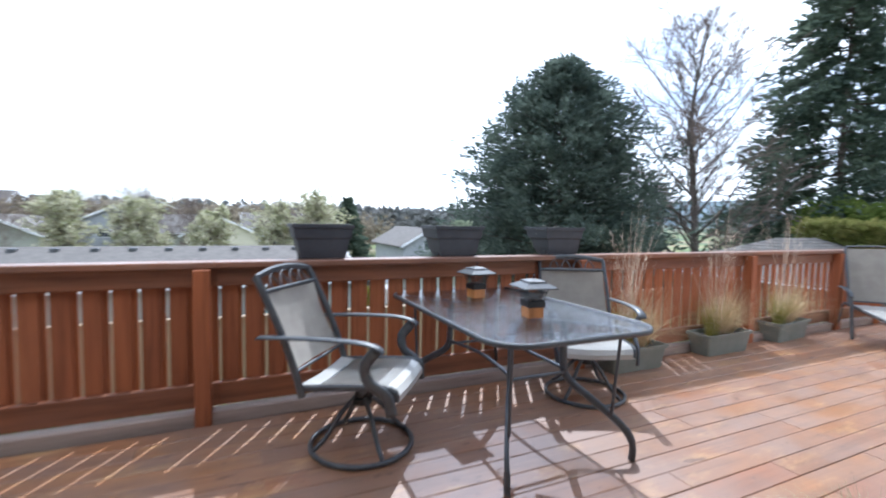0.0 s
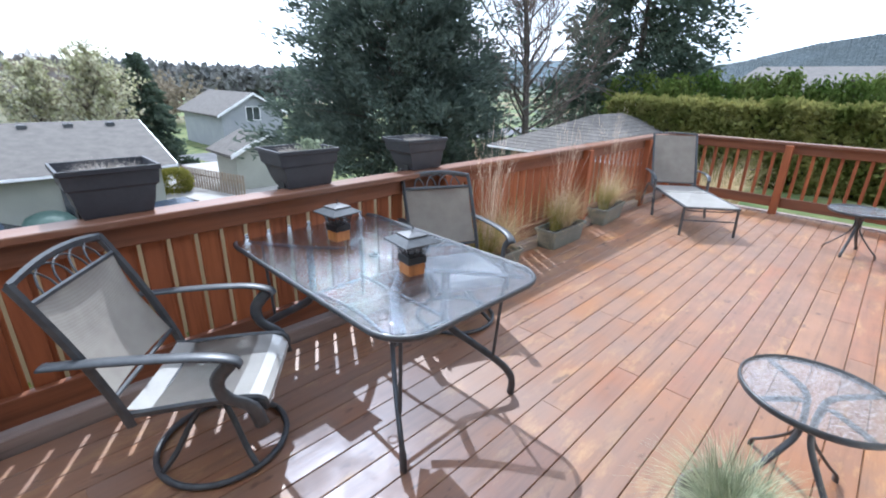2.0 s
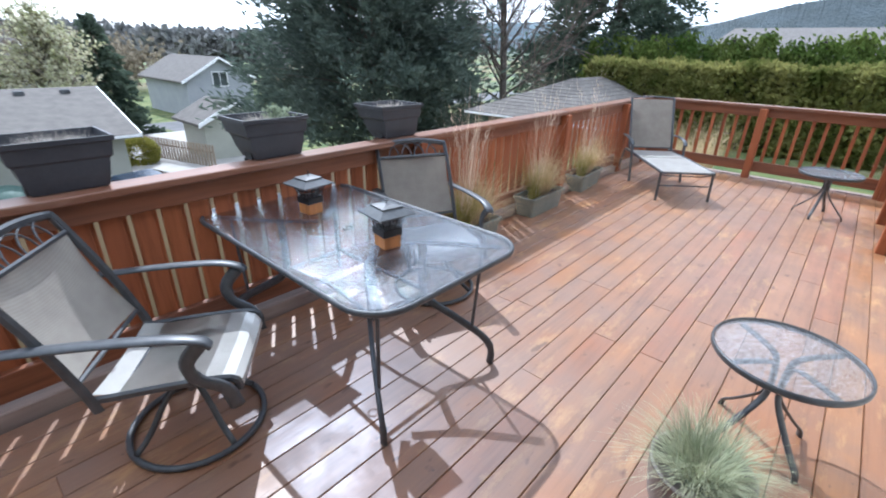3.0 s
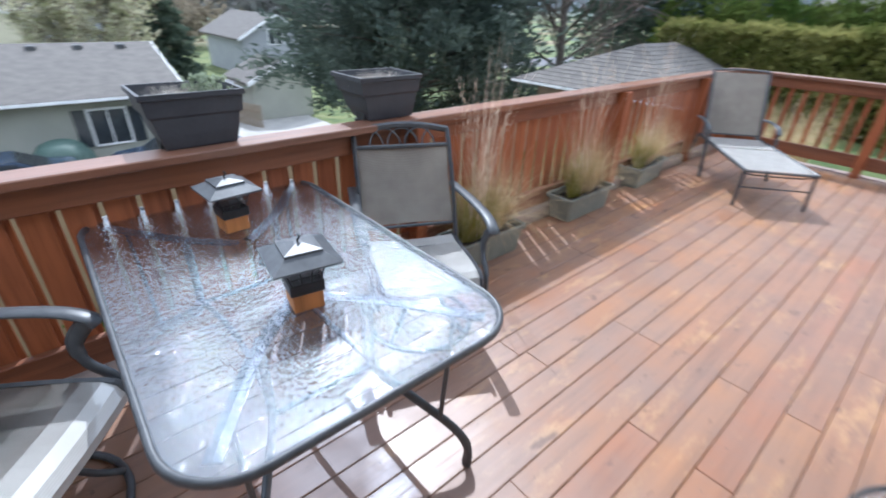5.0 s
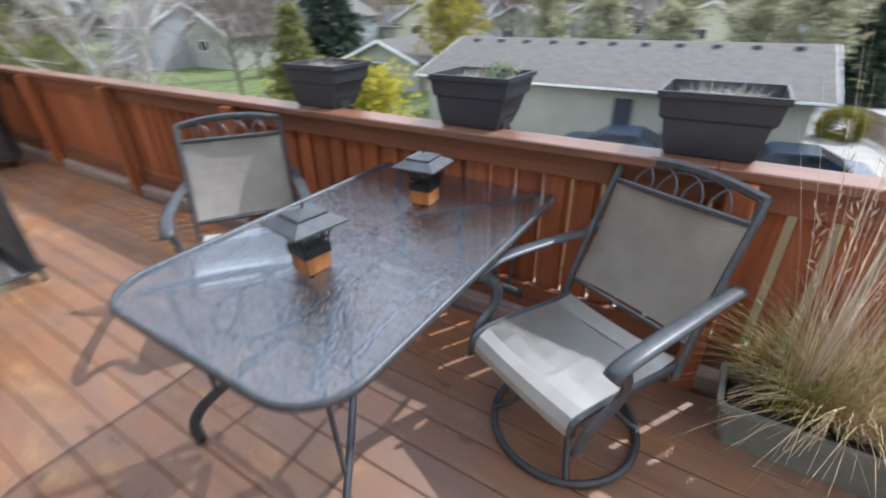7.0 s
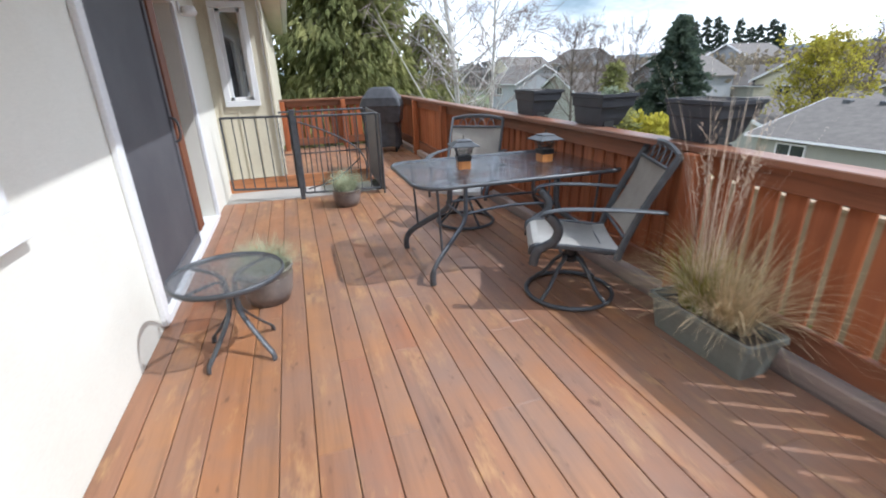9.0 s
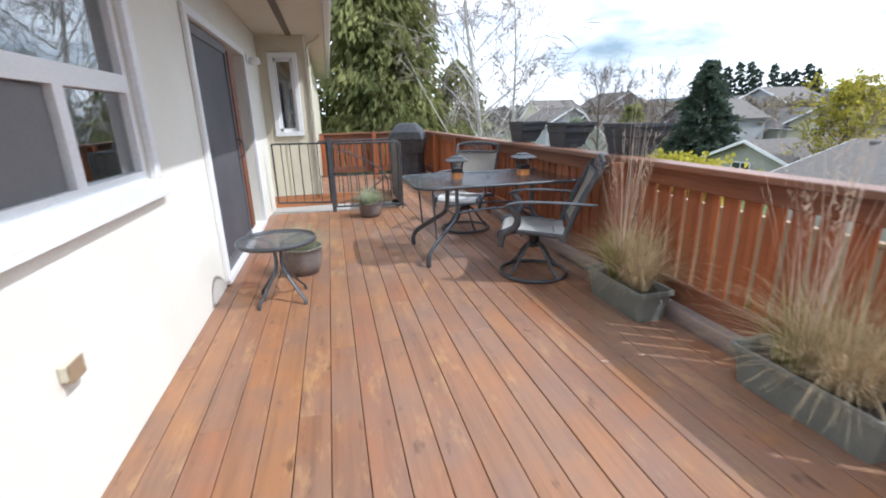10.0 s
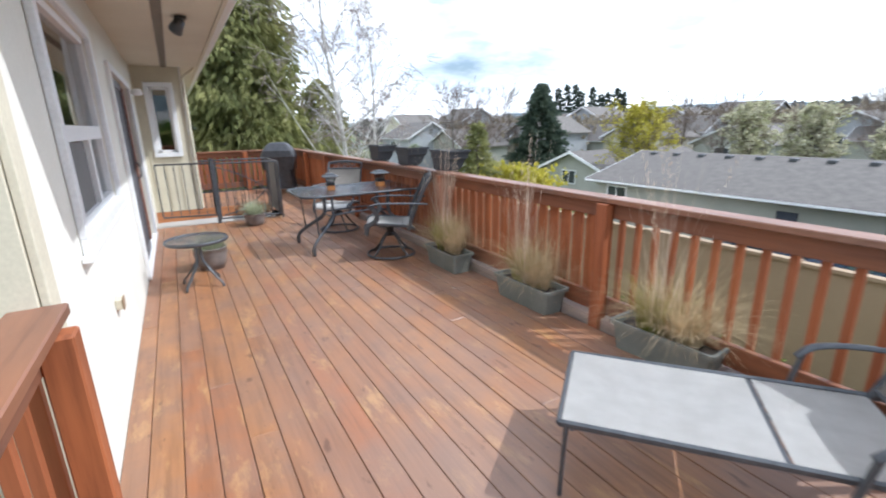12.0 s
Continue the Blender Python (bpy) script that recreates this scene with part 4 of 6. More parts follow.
# narrow window in the side of the bump-out
f = bmesh.new()
c = 0.07
for lo, hi in (((PW[0] - c, PW[2] - c), (PW[1] + c, PW[2])), ((PW[0] - c, PW[3]), (PW[1] + c, PW[3] + c)), ((PW[0] - c, PW[2]), (PW[0], PW[3])), ((PW[1], PW[2]), (PW[1] + c, PW[3]))):
    box(f, (HX0 + 0.002, lo[0], lo[1]), (HX0 + 0.04, hi[0], hi[1]), 0.004)
w2 = part("window_2", f, WHITE, kind="structure")
part("pane", B((HX0 - 0.06, PW[0], PW[2]), (HX0 - 0.055, PW[1], PW[3])), WINGLASS, w2).visible_shadow = False
f = bmesh.new()
for lo, hi in (((PW[0], PW[2]), (PW[1], PW[2] + 0.04)), ((PW[0], PW[3] - 0.04), (PW[1], PW[3])), ((PW[0], PW[2]), (PW[0] + 0.04, PW[3])), ((PW[1] - 0.04, PW[2]), (PW[1], PW[3]))):
    box(f, (HX0 - 0.08, lo[0], lo[1]), (HX0 - 0.02, hi[0], hi[1]))
part("sash", f, WHITE, w2)


BLACKF = plain("dark_screen_frame", (0.10, 0.10, 0.11), (0.14, 0.14, 0.15), 4.0, 0.5)
MESHP = plain("dark_screen_cloth", (0.07, 0.07, 0.08), (0.10, 0.10, 0.11), 2.0, 0.6)


def sliding_door():
    x0, x1, z0, z1 = DOOR
    f = bmesh.new()
    c = 0.07
    for lo, hi in (((x0 - c, z1), (x1 + c, z1 + c)), ((x0 - c, z0), (x0, z1)), ((x1, z0), (x1 + c, z1))):
        box(f, (lo[0], YW + 0.002, lo[1]), (hi[0], YW + 0.035, hi[1]), 0.004)
    box(f, (x0, YW - 0.15, z0 - 0.015), (x1, YW + 0.03, z0 + 0.03))
    d = part("door_1", f, WHITE, kind="structure")
    xm = 1.13
    for a, b, y in ((xm, x1 - 0.01, YW - 0.03), (xm - 0.10, x1 - 0.02, YW - 0.10)):
        fr = bmesh.new()
        s = 0.06
        for lo, hi in (((a, z0 + 0.03), (a + s, z1 - 0.01)), ((b - s, z0 + 0.03), (b, z1 - 0.01)), ((a + s, z0 + 0.03), (b - s, z0 + 0.12)), ((a + s, z1 - 0.09), (b - s, z1 - 0.01))):
            box(fr, (lo[0], y - 0.02, lo[1]), (hi[0], y + 0.02, hi[1]))
        leaf = part("door_panel", fr, BLACKF if y > YW - 0.05 else DOORW, d)
        part("pane", B((a + s, y - 0.004, z0 + 0.12), (b - s, y + 0.004, z1 - 0.09)), MESHP if y > YW - 0.05 else WINGLASS, leaf)
    st = bmesh.new()
    box(st, (x1 - 0.105, YW - 0.012, z0 + 0.03), (x1 - 0.055, YW + 0.010, z1 - 0.01), 0.003)
    part("screen_stile", st, WHITE, d, "white screen door stile")
    part("track", B((x1 - 0.052, YW - 0.012, z0 + 0.03), (x1 - 0.012, YW + 0.003, z1 - 0.01)), BLACKF, d)
    part("door_edge", B((0.93, YW - 0.035, 0.14), (1.125, YW + 0.004, 1.97), 0.004), DOORW, d, "brown wooden door edge")
    xm = 1.13
    part("door_handle", S([(xm + 0.05, YW - 0.02, 0.92), (xm + 0.05, YW + 0.03, 0.95), (xm + 0.05, YW + 0.03, 1.08), (xm + 0.05, YW - 0.02, 1.11)], 0.01), IRON, d)


sliding_door()


# ---- railings ----
ZT = 0.970


def rail_section(name, label, p0, p1, posts, pickets, group="deck railings", slit=0.0):
    """A stretch of railing from p0 to p1: cap, top board, bottom board, posts and pickets. pickets: (width, pitch)."""
    p0, p1 = Vector((*p0, 0)), Vector((*p1, 0))
    ln = (p1 - p0).length
    ang = math.degrees(math.atan2(p1.y - p0.y, p1.x - p0.x))
    t = thing(name, label, "railing", pose(p0.x, p0.y, 0, 0, 0, ang), group)
    part("rail_cap", B((0, -0.09, ZT - 0.038), (ln, 0.06, ZT), 0.005), CAPWOOD, t)
    part("top_board", B((0, -0.035, ZT - 0.15), (ln, 0.005, ZT - 0.038), 0.004), REDX, t)
    part("bottom_board", B((0, -0.035, 0.085), (ln, 0.005, 0.225), 0.004), REDX, t)
    for s in posts:
        part("post", B((s - 0.045, -0.125, -0.02), (s + 0.045, -0.036, ZT - 0.04), 0.006), RED, t)
    w, pitch = pickets
    th = 0.02 if w > 0.06 else w
    pm = mesh_from("picket", B((-w / 2, 0.007, 0.10), (w / 2, 0.007 + th, ZT - 0.045), 0.003), RED)
    n = int(ln / pitch)
    bw = pitch - w + 0.03 - slit
    back = mesh_from("back_board", B((-bw / 2, 0.029, 0.10), (bw / 2, 0.047, ZT - 0.045), 0.003), RED) if w > 0.06 and slit else None
    for i in range(n):
        x = (i + 0.5) * ln / n
        if any(abs(x - s) < 0.01 for s in posts):
            continue
        o = new("picket", pm)
        o.parent = t
        o.location = (x, 0, 0)
        if w > 0.06 and slit:
            o = new("back_board", back)
            o.parent = t
            o.location = (x + pitch / 2 - slit / 2, 0, 0)
    return t


YP = 4.49
rail_section("deck_railing", "red-stained close-boarded deck railing with a flat cap", (-4.35, YP), (-0.9, YP), [0.1, 1.6, 3.22], (0.132, 0.139))
rail_section("deck_railing", "red-stained deck railing with wide upright boards", (-0.9, YP), (0.63, YP), [1.45], (0.094, 0.139), slit=0.034)
rail_section("deck_railing", "red-stained deck railing with narrow gaps between boards", (0.63, YP), (3.31, YP), [2.77], (0.096, 0.1339), slit=0.032)
rail_section("deck_railing", "red-stained deck railing with narrow gaps between boards behind the planters", (3.31, YP), (5.72, YP), [2.40], (0.102, 0.1335))
rail_section("deck_railing", "red-stained deck railing with slender square balusters", (5.72, YP), (GX, YP), [1.72, 2.68], (0.037, 0.131))
rail_section("deck_railing", "red-stained end railing with slender square balusters", (GX + 0.02, YP), (GX + 0.02, 1.45), [0.06, 1.54, 2.95], (0.038, 0.14))
rail_section("deck_railing", "red-stained railing returning to the house corner", (GX, YW - 0.02), (HX1 + 0.02, YW - 0.02), [0.1, 1.2, 2.22], (0.038, 0.14))
rail_section("deck_railing", "red-stained far end railing with upright boards", (-4.3, 2.12), (-4.3, YP), [0.05, 1.2, 2.3], (0.10, 0.125))


# ---- deck ----
STAIR = (HX0, -0.30, YW, 3.26)   # opening of the stair
deck = tagged(new("floor"), label="red-stained plank deck with thin dark gaps", kind="structure")
part("joist_bed", B((-4.6, YW, -0.28), (STAIR[0] - 0.06, YR, -0.10)), BLACK, deck)
part("joist_bed", B((STAIR[1] + 0.01, YW, -0.28), (GX, YR, -0.10)), BLACK, deck)
part("joist_bed", B((STAIR[0] - 0.06, STAIR[3], -0.28), (STAIR[1] + 0.01, YR, -0.10)), BLACK, deck)
rd = random.Random(17)
PITCH, W0 = 0.1425, 0.1390
plank_meshes = {}


def plank(x0, x1, y0, w):
    key = (round(x1 - x0, 2), round(w, 3))
    if key not in plank_meshes:
        plank_meshes[key] = mesh_from("plank", B((-key[0] / 2, 0, -0.035), (key[0] / 2, key[1], 0.0), 0.003), DECK)
    o = new("plank", plank_meshes[key])
    o.parent = deck
    o.location = ((x0 + x1) / 2, y0, rd.uniform(-0.0012, 0.0012))


row = 0
y = YW + 0.002
while y < YR - 0.06:
    w = W0 - 0.0010 if y > YW + 0.05 else 0.106
    ends = [(-4.55, GX)] if y > STAIR[3] - 0.02 else [(-4.55, STAIR[0] - 0.05), (STAIR[1], GX)]
    for a, b in ends:
        x = a
        while x < b - 0.01:
            ln = rd.choice([3.0, 3.6, 4.2, 4.8, 5.4])
            e = b if b - x - ln < 1.0 else min(b, x + ln)
            plank(x, e - 0.004, y, w)
            x = e
    y += w + (PITCH - W0)
    row += 1
part("border_board", B((-4.6, YR - 0.015, -0.15), (GX + 0.03, YR + 0.075, 0.07), 0.006), EDGE, deck)
part("border_board", B((GX - 0.02, YW, -0.15), (GX + 0.1, YR - 0.02, 0.01), 0.006), EDGE, deck)
part("stair_landing", B((STAIR[0], YW, -0.34), (STAIR[1] - 0.003, 3.25, -0.04)), CONC, kind="structure")


# ---- furniture ----
def swivel_chair(at):
    """Sling chair on a swivel ring base: frame, arms, arched back with hoops."""
    t = thing("swivel_chair", "grey metal swivel chair with beige mesh sling at the glass table", "chair", at, "chairs at the glass table")
    fr = bmesh.new()
    for sx in (-1, 1):
        line = smooth_path([(sx * 0.235, 0.27, 0.36), (sx * 0.24, 0.25, 0.415), (sx * 0.245, 0.05, 0.41), (sx * 0.25, -0.20, 0.385), (sx * 0.252, -0.245, 0.39)], 4)
        sweep(fr, line, 0.011, 0.018, 6)
    sweep(fr, [(-0.24, 0.10, 0.385), (0.24, 0.10, 0.385)], 0.012, n=6)
    sweep(fr, [(-0.245, -0.15, 0.375), (0.245, -0.15, 0.375)], 0.012, n=6)
    part("seat_frame", fr, IRON, t)
    bf = bmesh.new()
    for sx in (-1, 1):
        sweep(bf, smooth_path([(sx * 0.262, -0.215, 0.34), (sx * 0.262, -0.25, 0.46), (sx * 0.262, -0.33, 0.66), (sx * 0.262, -0.43, 0.86), (sx * 0.26, -0.475, 0.94)], 4), 0.012, 0.022, 6, up=(0, 1, 0))
    sweep(bf, smooth_path([(-0.262, -0.472, 0.935), (-0.13, -0.480, 0.958), (0, -0.484, 0.965), (0.13, -0.480, 0.958), (0.262, -0.472, 0.935)], 5), 0.012, 0.018, 6)
    sweep(bf, [(-0.255, -0.43, 0.862), (0.255, -0.43, 0.862)], 0.008, 0.012, 6)
    sweep(bf, [(-0.255, -0.255, 0.465), (0.255, -0.255, 0.465)], 0.01, n=6)
    part("back_frame", bf, IRON, t)
    for i in range(5):
        hoops = bmesh.new()
        cx = -0.19 + 0.095 * i
        pts = []
        for k in range(9):
            a = math.pi * k / 8
            u = math.sin(a)
            pts.append((max(-0.25, min(0.25, cx + 0.085 * math.cos(a))), -0.43 - 0.045 * u, 0.865 + 0.085 * u))
        sweep(hoops, pts, 0.0045, n=5)
        part("back_hoop", hoops, IRON, t)
    sb = bmesh.new()
    rows = []
    for k in range(9):
        q = k / 8
        y, z = -0.258 - 0.172 * q - 0.02 * math.sin(math.pi * q) , 0.475 + 0.385 * q
        rows.append([sb.verts.new((x, y - 0.014 * (1 - (x / 0.245) ** 2), z)) for x in (-0.25, -0.16, -0.08, 0, 0.08, 0.16, 0.25)])
    for a, b in zip(rows, rows[1:]):
        for i in range(6):
            sb.faces.new((a[i], a[i + 1], b[i + 1], b[i]))
    bmesh.ops.solidify(sb, geom=sb.faces[:], thickness=0.004)
    part("backrest", sb, SLING_SHADED, t, "beige mesh sling back")
    ss = bmesh.new()
    rows = []
    for y, z in ((-0.235, 0.40), (-0.15, 0.395), (-0.05, 0.405), (0.06, 0.418), (0.15, 0.425), (0.215, 0.425), (0.255, 0.41), (0.277, 0.38), (0.278, 0.35)):
        rows.append([ss.verts.new((x, y, z - 0.012 * (1 - (x / 0.24) ** 2))) for x in (-0.238, -0.15, -0.07, 0, 0.07, 0.15, 0.238)])
    for a, b in zip(rows, rows[1:]):
        for i in range(6):
            ss.faces.new((a[i], a[i + 1], b[i + 1], b[i]))
    bmesh.ops.solidify(ss, geom=ss.faces[:], thickness=0.004)
    part("seat", ss, SLING, t, "beige mesh sling seat")
    for sx in (-1, 1):
        arm = S([(sx * 0.285, -0.44, 0.635), (sx * 0.29, -0.30, 0.645), (sx * 0.30, -0.10, 0.655), (sx * 0.305, 0.10, 0.655), (sx * 0.30, 0.20, 0.635), (sx * 0.298, 0.225, 0.61)], 0.030, 0.010, 8, 4)
        a = part("armrest", arm, IRON, t, smooth=True)
        part("arm_support", S([(sx * 0.295, 0.19, 0.62), (sx * 0.292, 0.13, 0.54), (sx * 0.285, 0.15, 0.46), (sx * 0.275, 0.235, 0.40), (sx * 0.265, 0.262, 0.30)], 0.012, 0.028, 6, 4), IRON, a, smooth=True)
    hub = lathe([(0.001, 0.375), (0.11, 0.375), (0.11, 0.35), (0.045, 0.335), (0.04, 0.27), (0.055, 0.265), (0.055, 0.235), (0.001, 0.235)], 16)
    part("swivel_hub", hub, BLACK, t)
    for k in range(4):
        a = math.pi / 4 + k * math.pi / 2
        c, s = math.cos(a), math.sin(a)
        part("leg", S([(0.04 * c, 0.04 * s, 0.27), (0.12 * c, 0.12 * s, 0.20), (0.20 * c, 0.20 * s, 0.09), (0.27 * c, 0.27 * s, 0.03)], 0.013, n=7, steps=3), IRON, t, smooth=True)
    part("base_ring", sweep(bmesh.new(), circle(0.275, 0.018, 36), 0.014, n=8, closed=True), IRON, t, smooth=True)
    return t


chair = swivel_chair(pose(3.03, 3.92, 0, 0, 0, 155))
copy_thing(chair, pose(1.36, 3.82, 0, 0, 0, -127))


def glass_table():
    t = thing("patio_table", "rectangular patio table with rippled glass top and curved metal legs", "table", pose(2.235, 3.80, 0))
    w, d = 1.0, 1.60
    part("tabletop", slab(rounded(w - 0.04, d - 0.04, 0.17, 0, 8), 0.709, 0.715), TABLEGLASS, t, "rippled clear glass top")
    part("rim", sweep(bmesh.new(), rounded(w - 0.026, d - 0.026, 0.18, 0.706, 8), 0.0115, 0.014, 8, closed=True), IRON, t, smooth=True)
    part("umbrella_ring", sweep(bmesh.new(), circle(0.024, 0.717, 16), 0.004, n=6, closed=True), IRON, t)
    for sx in (-1, 1):
        for sy in (-1, 1):
            part("leg", S([(sx * 0.385, sy * 0.69, 0.0), (sx * 0.387, sy * 0.69, 0.09), (sx * 0.36, sy * 0.64, 0.17), (sx * 0.27, sy * 0.50, 0.28), (sx * 0.20, sy * 0.40, 0.36), (sx * 0.18, sy * 0.37, 0.45), (sx * 0.18, sy * 0.37, 0.69)], 0.013, 0.023, 6, 4), IRON, t, smooth=True)
            part("leg_rod", S([(sx * 0.34, sy * 0.63, 0.69), (sx * 0.325, sy * 0.60, 0.22)], 0.009, n=6, steps=1), IRON, t)
            part("top_support", S([(sx * 0.02, sy * 0.25, 0.693), (sx * 0.20, sy * 0.42, 0.695), (sx * 0.40, sy * 0.70, 0.697)], 0.025, 0.005, 6, 4, up=(0, 0, 1)), IRON, t)
    for sx in (-1, 1):
        part("stretcher", S([(sx * 0.18, -0.40, 0.42), (sx * 0.15, 0, 0.44), (sx * 0.18, 0.40, 0.42)], 0.011, n=6, steps=4), IRON, t, smooth=True)
    for sy in (-1, 1):
        part("end_stretcher", S([(-0.18, sy * 0.38, 0.40), (0.18, sy * 0.38, 0.40)], 0.010, n=6, steps=1), IRON, t)
    return t


glass_table()


def lantern(at):
    t = thing("solar_lantern", "dark metal solar lantern on a wooden block on the glass table", "lantern", at, "lanterns on the table")
    part("wooden_block", B((-0.046, -0.046, 0), (0.046, 0.046, 0.075), 0.002), BLOCK, t, "orange stained wood block")
    part("collar", B((-0.052, -0.052, 0.06), (0.052, 0.052, 0.098), 0.003), BLACK, t)
    gl = bmesh.new()
    lo = [gl.verts.new((x * 0.040, y * 0.040, 0.098)) for x, y in ((-1, -1), (1, -1), (1, 1), (-1, 1))]
    hi = [gl.verts.new((x * 0.056, y * 0.056, 0.163)) for x, y in ((-1, -1), (1, -1), (1, 1), (-1, 1))]
    for i in range(4):
        gl.faces.new((lo[i], lo[(i + 1) % 4], hi[(i + 1) % 4], hi[i]))
    part("glass", gl, CLEAR, t)
    cage = bmesh.new()
    for side in range(4):
        m = Matrix.Rotation(side * math.pi / 2, 3, "Z")
        for u in (-1, -0.33, 0.33, 1):
            sweep(cage, [m @ Vector((u * 0.044, -0.044, 0.096)), m @ Vector((u * 0.052, -0.051, 0.13)), m @ Vector((u * 0.066, -0.066, 0.168))], 0.0028, n=4)
        for z, r in ((0.118, 0.0475), (0.143, 0.0555)):
            sweep(cage, [m @ Vector((-r, -r, z)), m @ Vector((r, -r, z))], 0.0025, n=4)
    part("cage", cage, BLACK, t)
    roof = bmesh.new()
    prev = None
    for r, z in ((0.100, 0.166), (0.100, 0.172), (0.055, 0.196), (0.055, 0.204), (0.012, 0.214)):
        ring = [roof.verts.new((x * r, y * r, z)) for x, y in ((-1, -1), (1, -1), (1, 1), (-1, 1))]
        if prev:
            for i in range(4):
                roof.faces.new((prev[i], prev[(i + 1) % 4], ring[(i + 1) % 4], ring[i]))
        else:
            roof.faces.new(ring[::-1])
        prev = ring
    roof.faces.new(prev)
    part("lantern_roof", roof, IRON, t)
    part("solar_panel", B((-0.036, -0.036, 0.2045), (0.036, 0.036, 0.2085)), plain("solar_cell", (0.25, 0.26, 0.28), (0.3, 0.31, 0.33), 5.0, 0.2), t)
    part("finial", S([(0, 0, 0.208), (0, 0, 0.222), (0.007, 0, 0.230), (0, 0, 0.238)], 0.0035, n=6, steps=2), BLACK, t)
    return t


lan = lantern(pose(2.24, 4.15, 0.716, 0, 0, 4))
copy_thing(lan, pose(2.232, 3.485, 0.716, 0, 0, -9))


def side_table(at):
    t = thing("side_table", "small round side table with rippled glass and bent metal legs", "table", at, "round side tables")
    r, h = 0.272, 0.47
    part("tabletop", slab([(p[0], p[1]) for p in circle(r - 0.008, 0, 36)], h - 0.008, h - 0.002), SIDEGLASS, t, "rippled clear glass disc")
    part("rim", sweep(bmesh.new(), circle(r, h - 0.010, 40), 0.007, 0.016, 6, closed=True), IRON, t, smooth=True)
    for k in range(4):
        a = radians(48) + k * math.pi / 2
        c, s = math.cos(a), math.sin(a)
        part("leg", S([(0.255 * c, 0.255 * s, h - 0.022), (0.15 * c, 0.15 * s, h - 0.022), (0.055 * c, 0.055 * s, h - 0.035), (0.03 * c, 0.03 * s, h - 0.10), (0.032 * c, 0.032 * s, 0.27), (0.075 * c, 0.075 * s, 0.195), (0.17 * c, 0.17 * s, 0.085), (0.215 * c, 0.215 * s, 0.04), (0.225 * c, 0.225 * s, 0.0)], 0.016, 0.007, 6, 4, up=(0, 0, 1)), IRON, t, smooth=True)
    return t


SIDEGLASS = glass_material("side_table_glass", (0.90, 0.91, 0.92), 0.10, 0.9, 80.0, 0.13, 0.05)
st = side_table(pose(3.01, 1.91, 0))
copy_thing(st, pose(7.10, 2.03, 0, 0, 0, 30))


